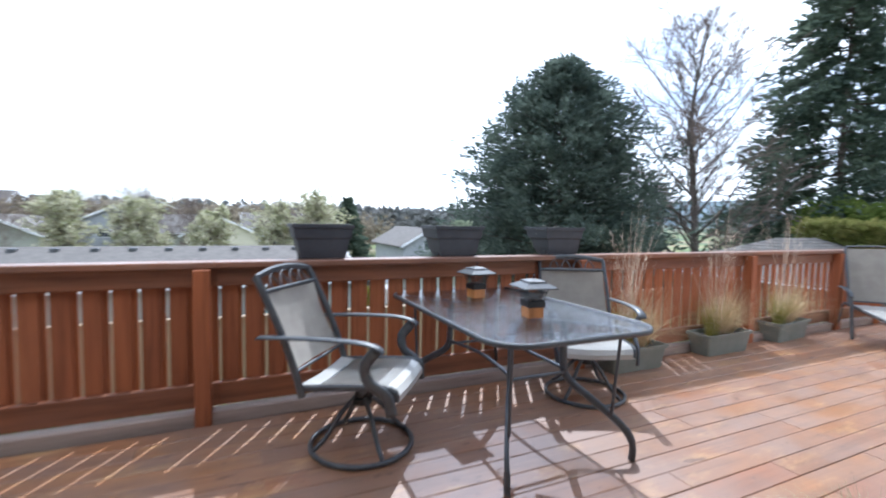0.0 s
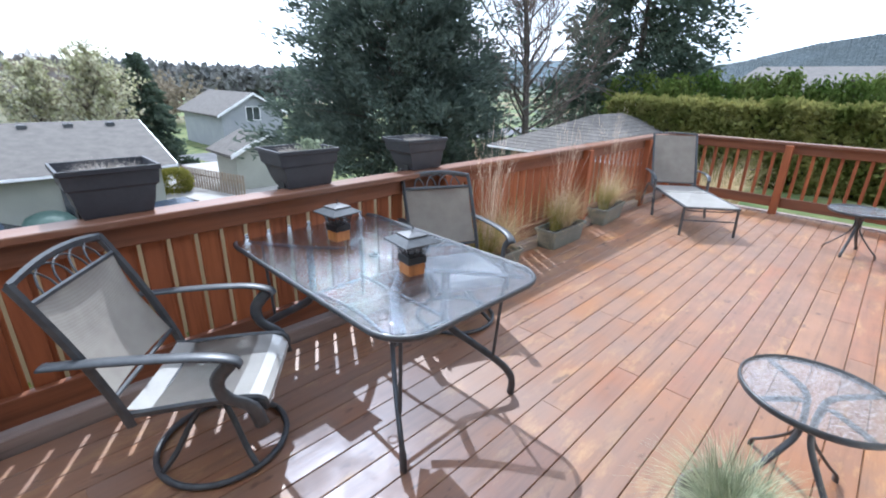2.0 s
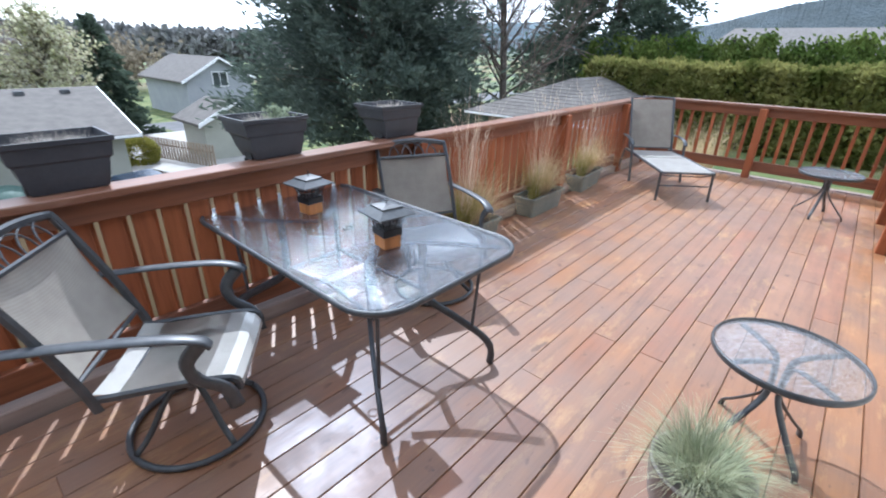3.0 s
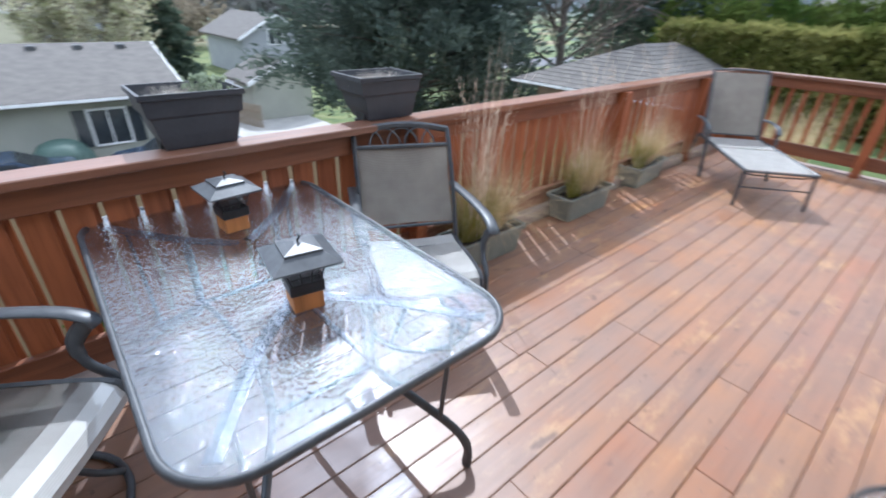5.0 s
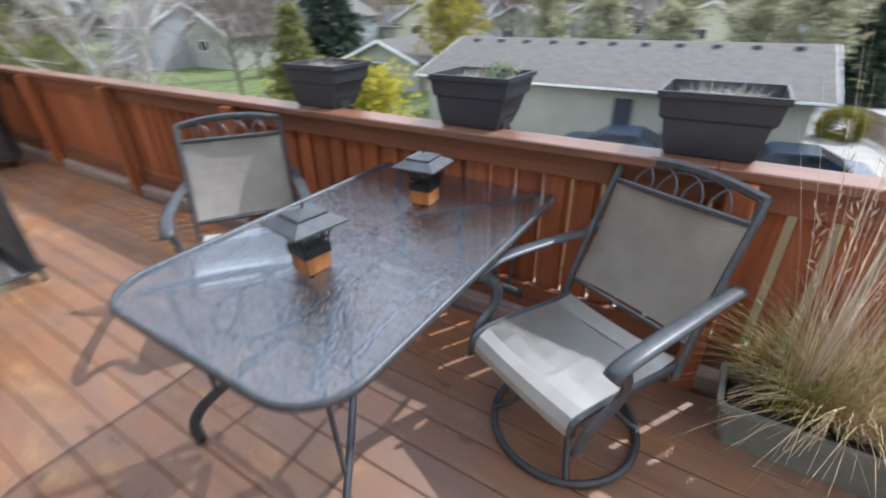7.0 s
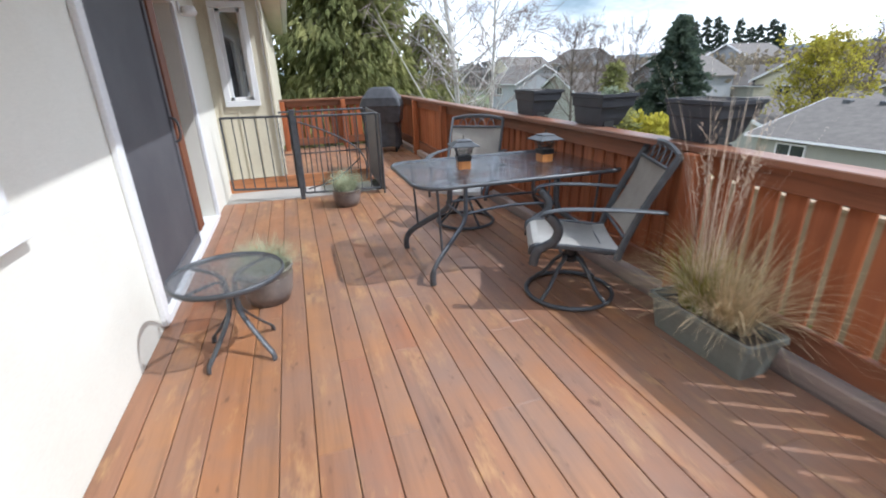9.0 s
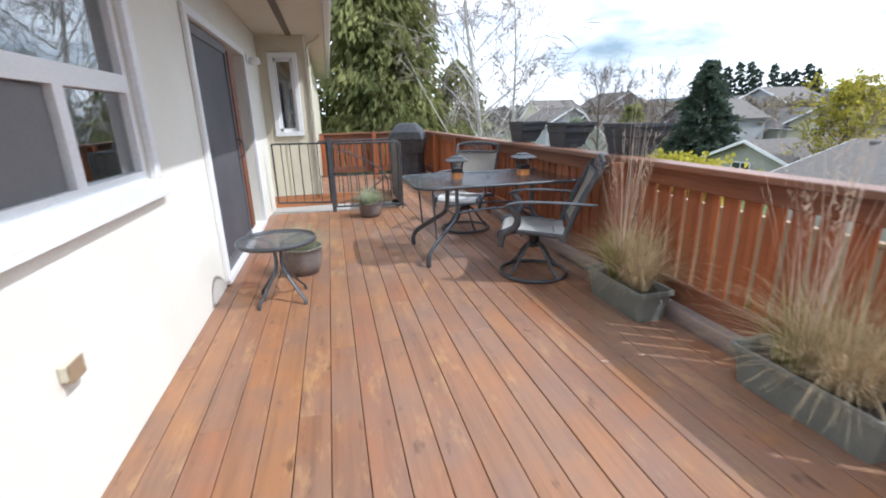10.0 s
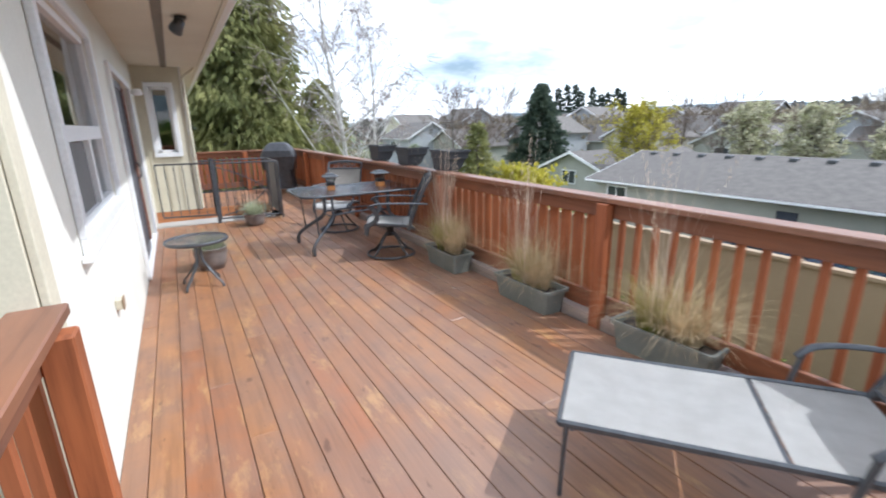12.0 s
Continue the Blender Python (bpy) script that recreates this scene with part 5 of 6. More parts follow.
def lounge_chair():
    """Sling chaise with a raised back; x runs from the foot end to the head."""
    t = thing("chaise_longue", "dark metal chaise longue with pale mesh sling and raised back", "lounge chair", LOUNGE)
    L1, L2, w, h = 0.77, 1.20, 0.295, 0.335
    fr = bmesh.new()
    for sy in (-1, 1):
        sweep(fr, [(0.0, sy * w, h), (L2 + 0.12, sy * w, h + 0.01)], 0.012, 0.018, 6)
    for x in (0.0, L1, L2):
        sweep(fr, [(x, -w, h), (x, w, h)], 0.011, n=6)
    sweep(fr, smooth_path([(0.05, -w, h - 0.02), (0.07, -w + 0.1, h - 0.05), (0.07, w - 0.1, h - 0.05), (0.05, w, h - 0.02)], 3), 0.007, n=5)
    part("frame", fr, IRON, t)
    for a, b in ((0.012, L1 - 0.012), (L1 + 0.012, L2)):
        s = bmesh.new()
        rows = [[s.verts.new((a + (b - a) * q, y, h + 0.012 - 0.02 * math.sin(math.pi * q) * (1 - (y / w) ** 2))) for y in (-w + 0.006, -0.15, 0, 0.15, w - 0.006)] for q in (0, 0.25, 0.5, 0.75, 1)]
        for p, q in zip(rows, rows[1:]):
            for i in range(4):
                s.faces.new((p[i], p[i + 1], q[i + 1], q[i]))
        bmesh.ops.solidify(s, geom=s.faces[:], thickness=0.004)
        part("seat", s, SLING2, t, "pale mesh sling panel")
    bx, bz = 0.27, 0.68
    bf = bmesh.new()
    for sy in (-1, 1):
        sweep(bf, [(L2, sy * (w - 0.01), h), (L2 + bx, sy * (w - 0.01), h + bz)], 0.012, 0.016, 6, up=(0, 1, 0))
    sweep(bf, smooth_path([(L2 + bx, -w + 0.01, h + bz), (L2 + bx + 0.01, 0, h + bz + 0.012), (L2 + bx, w - 0.01, h + bz)], 4), 0.012, n=6)
    sweep(bf, [(L2 + 0.02, -w, h + 0.05), (L2 + 0.02, w, h + 0.05)], 0.009, n=6)
    part("backrest_frame", bf, IRON, t)
    s = bmesh.new()
    rows = [[s.verts.new((L2 + bx * q + 0.01 * (1 - (y / w) ** 2), y, h + bz * q)) for y in (-w + 0.016, -0.15, 0, 0.15, w - 0.016)] for q in (0.08, 0.3, 0.6, 0.97)]
    for p, q in zip(rows, rows[1:]):
        for i in range(4):
            s.faces.new((p[i], p[i + 1], q[i + 1], q[i]))
    bmesh.ops.solidify(s, geom=s.faces[:], thickness=0.004)
    part("backrest", s, SLING_SHADED, t, "shaded beige mesh back")
    for sy in (-1, 1):
        part("front_leg", S([(0.03, sy * w, h), (0.02, sy * (w + 0.005), 0.0)], 0.010, 0.016, 6, 1), IRON, t)
        part("rear_leg", S([(L2 + 0.10, sy * (w + 0.02), h), (L2 + 0.22, sy * (w + 0.03), 0.0)], 0.010, 0.016, 6, 1), IRON, t)
        part("middle_leg", S([(0.97, sy * (w + 0.04), 0.48), (0.93, sy * (w + 0.04), 0.28), (0.86, sy * (w + 0.04), 0.0)], 0.011, 0.018, 6, 3), IRON, t)
        part("armrest", S([(L2 + 0.16, sy * (w + 0.04), 0.535), (L2, sy * (w + 0.05), 0.54), (L2 - 0.12, sy * (w + 0.055), 0.53), (1.00, sy * (w + 0.05), 0.51), (0.95, sy * (w + 0.045), 0.46)], 0.026, 0.010, 8, 4), IRON, t, smooth=True)
    part("cross_rod", S([(0.025, -w, 0.18), (0.025, w, 0.18)], 0.007, n=6, steps=1), IRON, t)
    return t


SLING2 = SLING
LOUNGE = pose(6.54, 3.24, 0, 0, 0, 39)
lounge_chair()


# ---- planters and grasses ----
def rail_planter(x0, x1, label):
    t = thing("rail_planter", label, "planter", pose((x0 + x1) / 2, 0.09, 0.0), "planters on the railing")
    hw = (x1 - x0) / 2
    b = bmesh.new()

    def ring(wx, ya, yb, z):
        return [b.verts.new(p) for p in ((-wx, ya, z), (wx, ya, z), (wx, yb, z), (-wx, yb, z))]
    prof = [(hw - 0.062, 4.395, 4.57, 0.974), (hw - 0.045, 4.39, 4.61, 1.03), (hw - 0.033, 4.387, 4.64, 1.10), (hw - 0.018, 4.382, 4.655, 1.11), (hw - 0.010, 4.378, 4.675, 1.175), (hw, 4.37, 4.69, 1.178), (hw, 4.37, 4.69, 1.20), (hw - 0.012, 4.382, 4.678, 1.20), (hw - 0.025, 4.395, 4.66, 1.12), (hw - 0.06, 4.41, 4.56, 1.0)]
    prev = None
    for p in prof:
        r = ring(*p)
        if prev:
            for i in range(4):
                b.faces.new((prev[i], prev[(i + 1) % 4], r[(i + 1) % 4], r[i]))
        else:
            b.faces.new(r[::-1])
        prev = r
    b.faces.new(prev)
    wb = hw - 0.064
    body = part("body", b, PLANTER, t)
    part("skirt", B((-wb, 4.384, 0.885), (wb, 4.397, 0.960)), PLANTER, body)
    part("skirt", B((-wb, 4.552, 0.885), (wb, 4.568, 0.960)), PLANTER, body)
    for sx in (-1, 1):
        # black box stands in for the dark inside of the open notch
        part("notch", B((sx * (hw - 0.056) - 0.006, 4.44, 0.965), (sx * (hw - 0.056) + 0.006, 4.52, 1.005)), RUBBER, body)
    part("soil", B((-hw + 0.035, 4.40, 1.10), (hw - 0.035, 4.645, 1.15)), SOIL, t)
    return t


for xs, lb in (((1.06, 1.465), "charcoal plastic planter with dry twigs straddling the deck railing"), ((2.065, 2.475), "charcoal plastic planter with a small green plant straddling the railing"), ((3.06, 3.465), "charcoal plastic planter with pale dead stems behind the chair")):
    rail_planter(*xs, lb)


def blades(name, seed, n, cx, cy, z, rx, ry, length, lean, width, material, parent=None, drop=0.6, label=""):
    """Curved grass blades as narrow ribbons."""
    rng = np.random.default_rng(seed)
    a = rng.uniform(0, 2 * math.pi, n)
    k = rng.uniform(0, 1, n) ** 0.5
    px, py = cx + rx * k * np.cos(a), cy + ry * k * np.sin(a)
    ln = length * rng.uniform(0.5, 1.15, n)
    le = lean * (0.25 + 0.9 * rng.uniform(0, 1, n))
    b = a + rng.normal(size=n) * 0.6
    dx, dy = np.cos(b), np.sin(b)
    w = width * rng.uniform(0.6, 1.2, n)
    V = []
    steps = 5
    for s in range(steps + 1):
        q = s / steps
        out = ln * le * (q ** 1.4)
        up = ln * (q * np.sqrt(np.maximum(0.05, 1 - 0.55 * le ** 2)) - drop * le * q ** 3)
        ww = w * (1 - 0.85 * q)
        x, y = px + dx * out, py + dy * out
        V.append(np.stack([x - dy * ww, y + dx * ww, z + up], axis=1))
        V.append(np.stack([x + dy * ww, y - dx * ww, z + up], axis=1))
    V = np.stack(V, axis=1).reshape(-1, 3)
    m = 2 * (steps + 1)
    base = np.arange(n)[:, None] * m
    F = []
    for s in range(steps):
        F.append(base + np.array([[2 * s, 2 * s + 1, 2 * s + 3, 2 * s + 2]]))
    F = np.concatenate(F)
    me = bpy.data.meshes.new(name)
    me.from_pydata(V.tolist(), [], F.tolist())
    me.materials.append(material)
    ob = part(name, me, None, parent, label, kind="stuff")
    return ob


def seed_heads(name, seed, n, cx, cy, z, lean, reach, parent):
    """Feathery heads along the upper ends of the tall stalks."""
    g = np.random.default_rng(seed)
    a = g.uniform(0, 2 * math.pi, n)
    ln = reach * g.uniform(0.7, 1.1, n)
    le = lean * g.uniform(0.1, 1.1, n)
    C, D = [], []
    for q in np.linspace(0.68, 1.0, 16):
        C.append(np.stack([cx + np.cos(a) * ln * le * q ** 1.4 + g.normal(size=n) * 0.006, cy + 0.7 * np.sin(a) * ln * le * q ** 1.4 + g.normal(size=n) * 0.006, z + ln * q * 0.96], axis=1))
        D.append(np.stack([np.cos(a) * le, np.sin(a) * le, np.full(n, 1.0)], axis=1) + g.normal(size=(n, 3)) * 0.4)
    C, D = np.concatenate(C), np.concatenate(D)
    part(name, tuft_mesh(name, C, D, g.uniform(0.02, 0.05, len(C)), 0.05, PALESTALK, seed), None, parent, "feathery bleached seed heads", kind="stuff")


def trough(x, y, w, rot, label, seed, green, tall):
    t = thing("grass_trough", label, "planter", pose(x, y, 0, 0, 0, rot), "troughs of grass along the railing")
    b = bmesh.new()
    prev = None
    d = 0.25
    for gx, gy, z in ((-0.035, -0.03, 0.0), (-0.01, -0.01, 0.175), (0.006, 0.006, 0.178), (0.006, 0.006, 0.205), (-0.012, -0.012, 0.205), (-0.03, -0.03, 0.12)):
        o = rounded(w + 2 * gx, d + 2 * gy, 0.025, z, 3)
        r = [b.verts.new(p) for p in o]
        if prev:
            for i in range(len(r)):
                b.faces.new((prev[i], prev[(i + 1) % len(r)], r[(i + 1) % len(r)], r[i]))
        else:
            b.faces.new(r[::-1])
        prev = r
    bmesh.ops.recalc_face_normals(b, faces=b.faces)
    part("body", b, TROUGH, t, smooth=False)
    part("soil", B((-w / 2 + 0.03, -d / 2 + 0.03, 0.11), (w / 2 - 0.03, d / 2 - 0.03, 0.165)), SOIL, t)
    blades("dry_grass", seed, 950, 0.07, 0.01, 0.165, w * 0.2, 0.045, 0.60, 0.90, 0.0017, STRAW, t, 0.45, "dry straw-coloured arching grass")
    blades("green_grass", seed + 1, int(340 * green), -0.11, 0, 0.165, w * 0.15, 0.045, 0.42, 0.6, 0.0024, GREENBLADE, t, 0.5, "fresh green-gold blades")
    blades("seed_stalk", seed + 2, int(tall * 1.5), -0.08, 0, 0.165, w * 0.12, 0.04, 1.22, 0.27, 0.0021, PALESTALK, t, 0.25, "tall pale seed stalks")
    seed_heads("seed_head", seed + 3, int(tall * 0.35), -0.08, 0, 0.165, 0.27, 1.12, t)
    return t


trough(3.83, 4.24, 0.62, 0, "grey-green plastic trough with green and dry grass beside the chair", 201, 1.6, 34)
trough(5.08, 4.29, 0.66, 1, "grey-green plastic trough with dry straw-coloured grass against the railing", 204, 0.7, 26)
trough(6.30, 4.37, 0.66, 5, "grey-green plastic trough of mixed grass beside the chaise longue", 207, 0.9, 22)


def fescue_pot(at, label, r, h, g, mat_, seed):
    t = thing("potted_grass", label, "potted plant", at)
    part("pot", lathe([(0.001, 0.0), (r * 0.72, 0.0), (r * 0.9, h * 0.3), (r, h * 0.75), (r * 0.97, h * 0.93), (r * 1.03, h * 0.95), (r * 1.03, h), (r * 0.93, h), (r * 0.9, h * 0.85), (0.001, h * 0.85)], 28), mat_, t, smooth=True)
    blades("grass_tuft", seed, 1500, 0, 0, h * 0.85, r * 0.55, r * 0.55, g, 1.0, 0.0014, FESCUE, t, 0.35, "dense blue-green fescue")
    return t


fescue_pot(pose(2.42, 2.03, 0), "round grey-brown pot with a dome of blue-green grass by the side table", 0.17, 0.24, 0.25, POT, 301)
fescue_pot(pose(0.27, 2.80, 0), "brown clay bowl with blue-green grass beside the metal gate", 0.155, 0.19, 0.28, POT, 303)

PALESTEM = leafy("pale_dead_stems", (0.40, 0.36, 0.32), (0.62, 0.58, 0.54), 20.0, 0.2)
for k, (x0, x1) in enumerate([(1.06, 1.465), (2.065, 2.475), (3.06, 3.465)]):
    blades("dead_stems", 320 + k, 620, (x0 + x1) / 2, 4.62, 1.145, 0.13, 0.06, 0.095, 0.95, 0.0009, PALESTEM, None, 0.7)
rng = np.random.default_rng(9)
tagged(new("small_leaves", tuft_mesh("small_leaves", np.stack([rng.normal(2.36, 0.04, 160), rng.normal(4.62, 0.03, 160), rng.uniform(1.17, 1.24, 160)], axis=1), rng.normal(size=(160, 3)) + [0, 0, 0.6], np.full(160, 0.022), 0.4, leafy("grey_green_leaf", (0.30, 0.36, 0.26), (0.45, 0.50, 0.38)), 9)), "small round grey-green leaves growing in the planter", "plant", kind="stuff")
tagged(new("ground_cover", tuft_mesh("ground_cover", np.stack([rng.uniform(-4, 8.6, 5200), rng.normal(4.95, 0.2, 5200), rng.uniform(-0.30, -0.20, 5200)], axis=1), rng.normal(size=(5200, 3)) + [0, 0, 1.0], np.full(5200, 0.05), 0.35, leafy("low_green_leaves", (0.08, 0.13, 0.03), (0.18, 0.22, 0.07)), 10)), "low green plants on gravel below the deck edge", "plants", kind="stuff")
blades("dry_clump", 340, 900, 9.5, 3.9, -0.32, 0.3, 0.3, 1.0, 0.6, 0.003, STRAW, None, 0.5)
blades("dry_clump", 341, 700, 10.3, 0.9, -0.32, 0.35, 0.35, 0.75, 0.8, 0.003, STRAW, None, 0.5)


# ---- stair gate, grill, fence, cars ----
def bar_gate(name, label, p0, p1, z0, z1, n, mid=None):
    t = thing(name, label, "gate", None, "stair railings")
    a, b = Vector((*p0, 0)), Vector((*p1, 0))
    fr = bmesh.new()
    for z in (z0, z1):
        sweep(fr, [a + Vector((0, 0, z)), b + Vector((0, 0, z))], 0.013, n=6)
    if mid:
        sweep(fr, [a + Vector((0, 0, mid)), b + Vector((0, 0, mid))], 0.009, n=6)
    for p in (a, b):
        sweep(fr, [p + Vector((0, 0, z0)), p + Vector((0, 0, z1))], 0.013, n=6, up=(1, 0, 0))
    part("gate_frame", fr, IRON, t)
    for i in range(1, n):
        p = a.lerp(b, i / n)
        part("bar", S([p + Vector((0, 0, z0)), p + Vector((0, 0, z1))], 0.0075, n=6, steps=1, up=(1, 0, 0)), IRON, t)
    return t


bar_gate("stair_railing", "black metal stair railing between the wall and a post", (-0.44, 1.55), (-0.24, 2.29), 0.14, 0.965, 6)
g = bar_gate("metal_gate", "black metal gate with upright bars and a curved brace", (-0.225, 2.36), (-0.12, 3.26), 0.07, 0.955, 8)
part("curved_brace", S([(-0.205, 2.38, 0.90), (-0.175, 2.68, 0.78), (-0.145, 2.98, 0.60), (-0.135, 3.10, 0.42), (-0.135, 3.10, 0.2)], 0.009, n=6, steps=4), IRON, g)
part("curved_brace", S([(-0.205, 2.40, 0.12), (-0.17, 2.74, 0.22), (-0.145, 3.04, 0.45)], 0.009, n=6, steps=4), IRON, g)
gp = thing("gate_post", "square black metal post beside the stair gate", "post")
part("post", B((-0.255, 2.30, -0.02), (-0.20, 2.355, 1.02), 0.004), IRON, gp)
part("post_cap", B((-0.26, 2.295, 1.02), (-0.195, 2.36, 1.035), 0.004), IRON, gp)
bar_gate("stair_railing", "black metal railing along the back of the stair", (-1.14, 2.15), (-1.14, 3.27), 0.05, 0.95, 8, 0.40)
sg = thing("screened_railing", "black metal railing covered with dark mesh beside the stair", "railing")
fr = bmesh.new()
for z in (0.06, 0.95):
    sweep(fr, [(-0.10, 3.29, z), (-1.14, 3.31, z)], 0.013, n=6)
for x in (-0.10, -1.14):
    sweep(fr, [(x, 3.30, 0.0), (x, 3.30, 0.95)], 0.013, n=6, up=(1, 0, 0))
part("frame", fr, IRON, sg)
part("mesh_screen", B((-1.12, 3.298, 0.07), (-0.12, 3.302, 0.94)), plain("grey_mesh_cloth", (0.10, 0.10, 0.11), (0.13, 0.13, 0.14), 4.0, 0.6), sg, "dark grey mesh cloth")


def grill():
    t = thing("covered_grill", "barbecue grill under a black vinyl cover at the deck's end", "grill", pose(-3.35, 3.95, 0, 0, 0, 70))
    b = bmesh.new()
    prev = None
    for w, d, z, c in ((0.34, 0.26, 0.55, 0.03), (0.37, 0.29, 0.80, 0.04), (0.38, 0.30, 0.84, 0.05), (0.33, 0.28, 0.98, 0.06), (0.22, 0.16, 1.13, 0.06), (0.15, 0.10, 1.16, 0.05)):
        r = [b.verts.new(p) for p in rounded(2 * w, 2 * d, c, z, 3)]
        if prev:
            for i in range(len(r)):
                b.faces.new((prev[i], prev[(i + 1) % len(r)], r[(i + 1) % len(r)], r[i]))
        prev = r
    b.faces.new(prev)
    part("cover", b, COVER, t, "faded black vinyl cover")
    sk = bmesh.new()
    prev = None
    for k, z in enumerate((0.10, 0.3, 0.45, 0.58)):
        r = []
        for i in range(48):
            a = 2 * math.pi * i / 48
            f = 1 + 0.08 * math.sin(7 * a + k) * (1 - k / 4)
            r.append(sk.verts.new((0.31 * f * max(-1, min(1, 1.25 * math.cos(a))), 0.22 * f * max(-1, min(1, 1.25 * math.sin(a))), z)))
        if prev:
            for i in range(48):
                sk.faces.new((prev[i], prev[(i + 1) % 48], r[(i + 1) % 48], r[i]))
        prev = r
    part("cover_skirt", sk, COVER, t, "hanging folds of the cover")
    for sx in (-1, 1):
        for sy in (-1, 1):
            part("leg", B((sx * 0.24 - 0.02, sy * 0.15 - 0.02, 0.0), (sx * 0.24 + 0.02, sy * 0.15 + 0.02, 0.14), 0.005), BLACK, t)
    return t


grill()

fence = thing("board_fence", "tall tan board fence below the deck with a pale top rail", "fence")
for k in range(10):
    x = -8.5 + 1.8 * k
    z = 0.04 + 0.01 * math.sin(k * 2.0)
    part("fence_panel", B((x, 7.18, -2.2), (x + 1.797, 7.22, z)), TANFENCE, fence)
    part("top_rail", B((x, 7.15, z), (x + 1.797, 7.25, z + 0.035)), TANFENCE, fence)


def parked_car(at, label, paint):
    t = thing("car", label, "car", at)
    b = bmesh.new()
    side = [(-2.2, 0.45), (-2.25, 0.75), (-1.9, 0.92), (-1.1, 0.98), (-0.5, 1.38), (0.7, 1.42), (1.5, 1.02), (2.1, 0.95), (2.25, 0.7), (2.2, 0.4)]
    A = [b.verts.new((x, -0.88 + (0.18 if z > 1.1 else 0), z)) for x, z in side]
    C = [b.verts.new((x, 0.88 - (0.18 if z > 1.1 else 0), z)) for x, z in side]
    for i in range(len(side)):
        j = (i + 1) % len(side)
        b.faces.new((A[i], A[j], C[j], C[i]))
    b.faces.new(A[::-1])
    b.faces.new(C)
    bmesh.ops.recalc_face_normals(b, faces=b.faces)
    part("body", b, paint, t)
    for sy in (-1, 1):
        q = bmesh.new()
        vs = [q.verts.new(p) for p in ((-0.98, sy * 0.86, 1.02), (-0.45, sy * 0.735, 1.33), (0.62, sy * 0.73, 1.36), (1.3, sy * 0.86, 1.04))]
        q.faces.new(vs)
        bmesh.ops.solidify(q, geom=q.faces[:], thickness=0.02)
        part("side_window", q, WINDARK, t)
    for x, z0, x1, z1 in ((-1.12, 1.0, -0.52, 1.36), (1.48, 1.05, 0.74, 1.41)):
        q = bmesh.new()
        vs = [q.verts.new(p) for p in ((x, -0.78, z0), (x, 0.78, z0), (x1, 0.68, z1), (x1, -0.68, z1))]
        q.faces.new(vs)
        bmesh.ops.solidify(q, geom=q.faces[:], thickness=0.03)
        part("windscreen", q, WINDARK, t)
    for x in (-1.4, 1.4):
        for y in (-0.82, 0.82):
            wl = lathe([(0.001, -0.1), (0.30, -0.1), (0.32, -0.06), (0.32, 0.06), (0.30, 0.1), (0.001, 0.1)], 18)
            w = part("wheel", wl, RUBBER, t, at=pose(x, y, 0.32, 90))
            part("rim", lathe([(0.001, -0.11), (0.2, -0.11), (0.2, 0.11), (0.001, 0.11)], 12), IRON, w)
    return t


parked_car(pose(0.0, 20.1, -4.155, 0, 0, 3), "dark blue saloon car parked in front of the low house", BLUECAR)
parked_car(pose(5.2, 20.2, -4.155, 0, 0, 3), "dark blue car parked beyond the board fence", BLUECAR)

# porch lamp and downspout
lamp = thing("wall_lamp", "white porch lamp fixed on the stucco wall by the door", "lamp")
part("back_plate", B((-0.12, YW + 0.001, 1.97), (-0.02, YW + 0.02, 2.08), 0.006), WHITE, lamp)
part("shade", lathe([(0.001, 0.03), (0.06, 0.02), (0.075, -0.03), (0.06, -0.06), (0.001, -0.065)], 18), WHITE, lamp, at=pose(-0.07, YW + 0.09, 2.02), smooth=True)
ds = thing("downspout", "cream downspout running down the corner of the house", "downspout")
part("pipe", S([(-1.02, 2.33, 2.52), (-1.02, 2.30, 2.42), (-1.03, 2.15, 2.30), (-1.03, 2.14, 2.1), (-1.03, 2.14, 0.16)], 0.03, 0.022, 6, 3), SIDING, ds)
fl = thing("floodlight", "twin floodlight fixed under the eave", "lamp", pose(2.85, 2.08, 2.455))
part("base", lathe([(0.001, -0.02), (0.05, -0.02), (0.05, 0.0), (0.001, 0.0)], 16), IRON, fl)
for sx in (-1, 1):
    part("lamp_head", lathe([(0.001, 0.0), (0.038, 0.0), (0.058, 0.11), (0.001, 0.10)], 14), IRON, fl, at=pose(sx * 0.075, 0, -0.03, 150, sx * 25, 0), smooth=True)

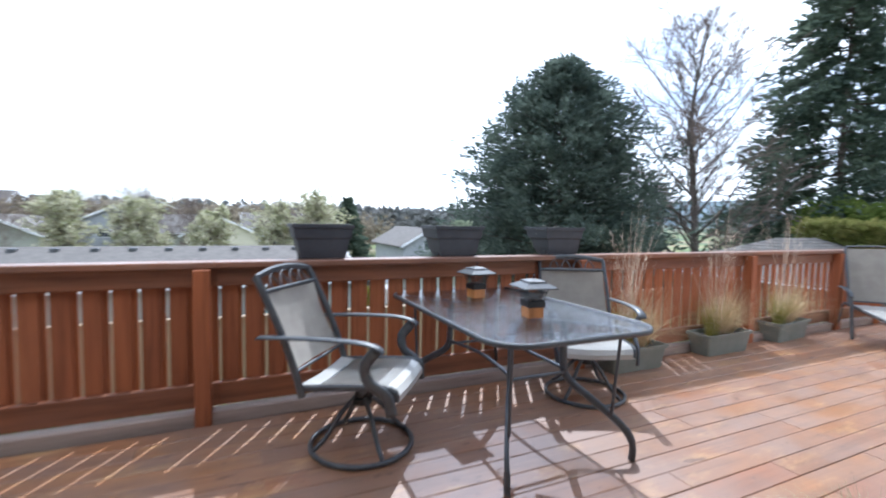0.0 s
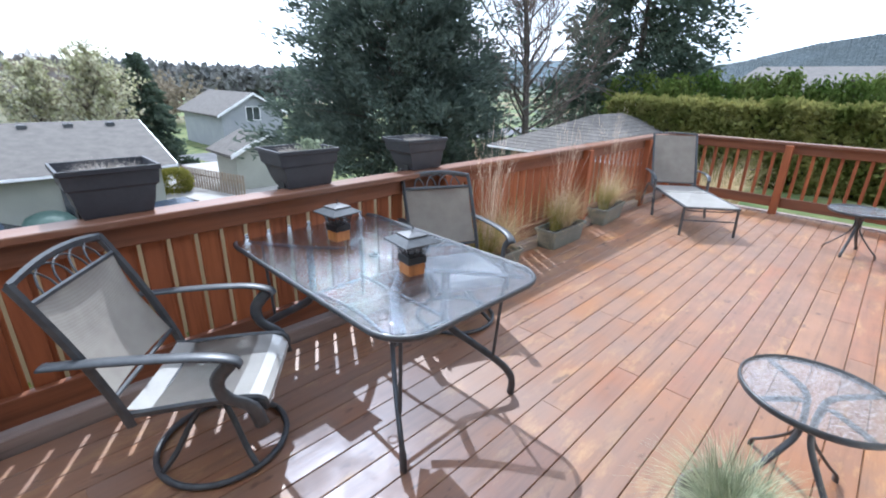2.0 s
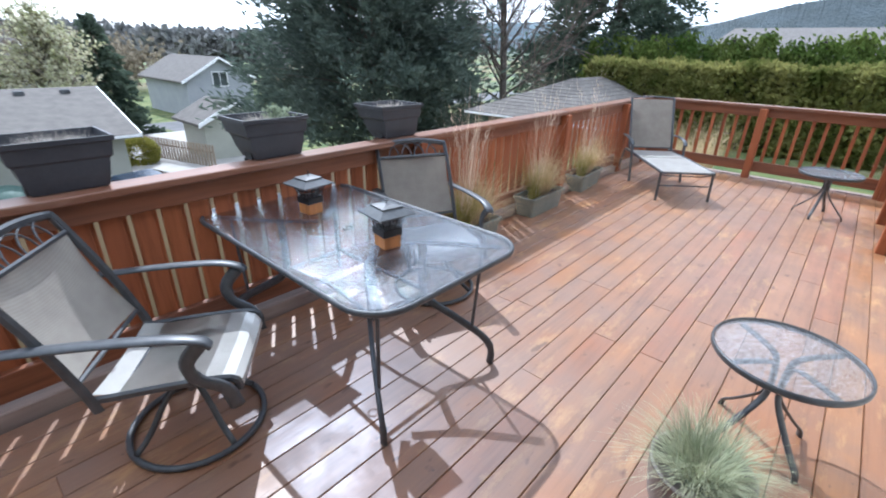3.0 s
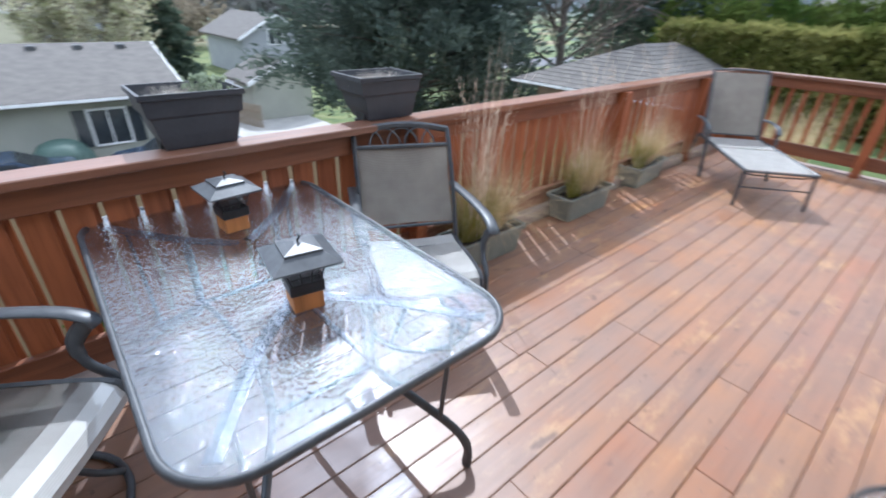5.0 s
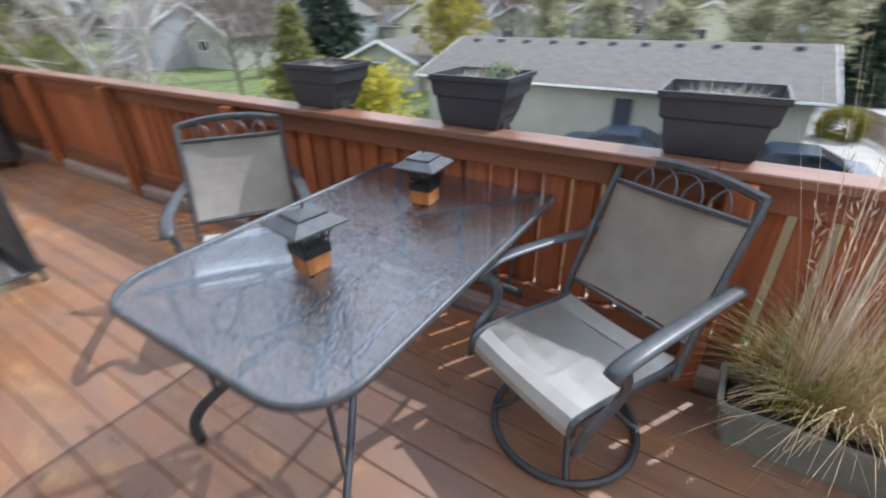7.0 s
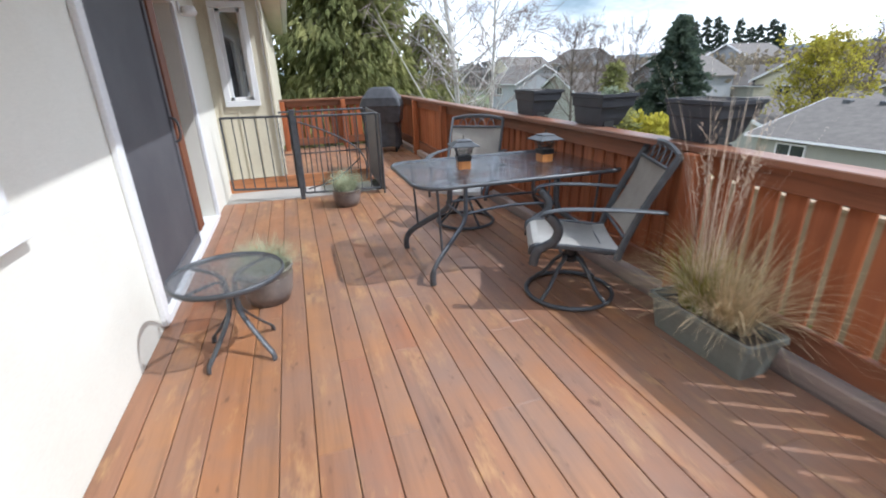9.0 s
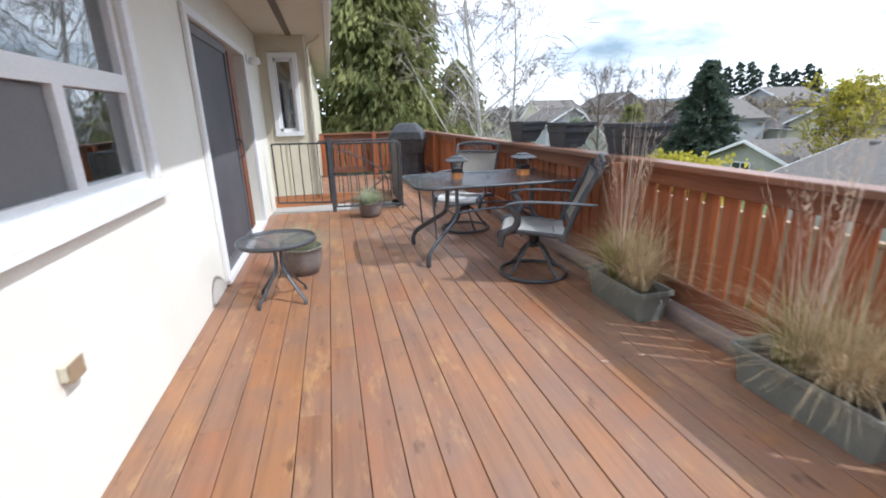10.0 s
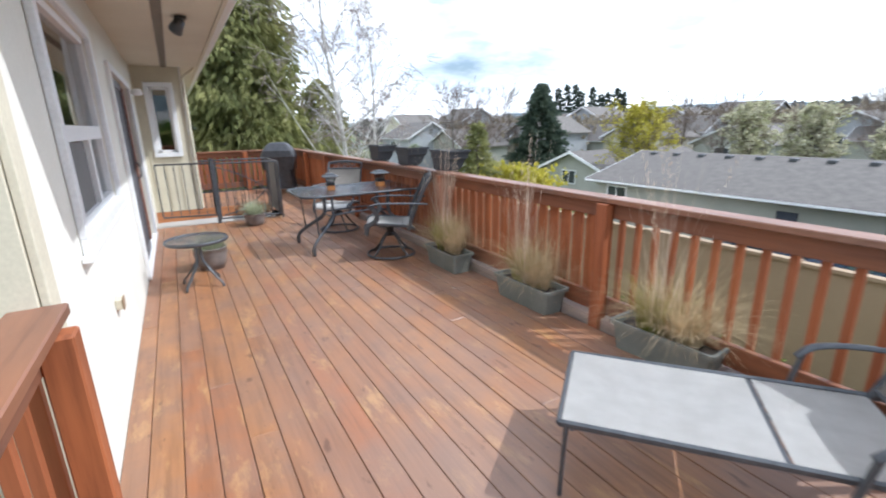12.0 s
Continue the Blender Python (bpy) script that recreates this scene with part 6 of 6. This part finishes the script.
ob_ = thing("outlet_box", "small tan outlet box on the sunlit stucco wall", "outlet")
part("cover", B((4.72, YW + 0.001, 0.485), (4.80, YW + 0.035, 0.545), 0.005), SIDING, ob_)
part("lid", B((4.715, YW + 0.035, 0.48), (4.805, YW + 0.042, 0.55), 0.003), TANFENCE, ob_)
# added cover board that tones down the overbright end face of the wall
part("corner_trim", B((HX1 + 0.014, YW - 0.75, -0.3), (HX1 + 0.03, YW + 0.002, 2.44), 0.003), SIDING, kind="structure")
part("corner_trim", B((HX1 - 0.10, YW + 0.002, -0.3), (HX1 + 0.012, YW + 0.028, 2.455), 0.003), SIDING, kind="structure")


# ---- raised platform behind the stair ----
platform = tagged(new("raised_platform"), label="low raised plank platform behind the stair", kind="structure")
for k in range(8):
    part("platform_plank", B((-3.3, 2.135 + 0.13 * k, 0.0), (HX0 - 0.052, 2.135 + 0.13 * k + 0.127, 0.133), 0.003), DECK, platform)

# ---- small things beyond the fence ----
pf = thing("picket_fence", "low weathered picket fence along the neighbour's drive", "fence")
for k in range(26):
    q = k / 25
    x, y = 8.2 + 1.6 * q, 30.6 - 5.4 * q
    part("picket", B((x - 0.05, y - 0.05, -4.3), (x + 0.05, y - 0.02, -3.05), 0.01), FENCEW, pf)
part("fence_rail", S([(8.2, 30.6, -3.4), (9.8, 25.2, -3.4)], 0.04, n=4, steps=1), FENCEW, pf)
sl = thing("street_lamp", "tall grey street lamp beside the road", "street lamp", pose(7.9, 37.2, -4.3))
part("pole", S([(0, 0, 0), (0, 0, 3.7)], 0.07, n=8, steps=1, taper=lambda q: 1 - 0.4 * q), IRON, sl)
part("lamp_head", lathe([(0.001, 3.68), (0.12, 3.7), (0.22, 3.8), (0.16, 3.95), (0.001, 4.0)], 14), IRON, sl)
bush = tagged(new("round_shrub", tuft_mesh("round_shrub", *(lambda c, d: (c, d))(*blob_leaves(np.random.default_rng(77), (7.5, 28.5, -3.6), (0.9, 0.8, 0.75), 2600)), np.full(2600, 0.14), 0.3, GREENBLADE)), "pale yellow-green shrub beside the drive", "shrub", kind="stuff")
green = thing("covered_boat", "low green rounded cover beside the parked car", "cover", pose(1.85, 22.0, -4.155))
part("cover", lathe([(0.9, 0.0), (0.95, 0.3), (0.85, 0.8), (0.6, 1.15), (0.3, 1.28), (0.001, 1.3)], 20), plain("green_canvas", (0.05, 0.10, 0.08), (0.08, 0.13, 0.11)), green, smooth=True)
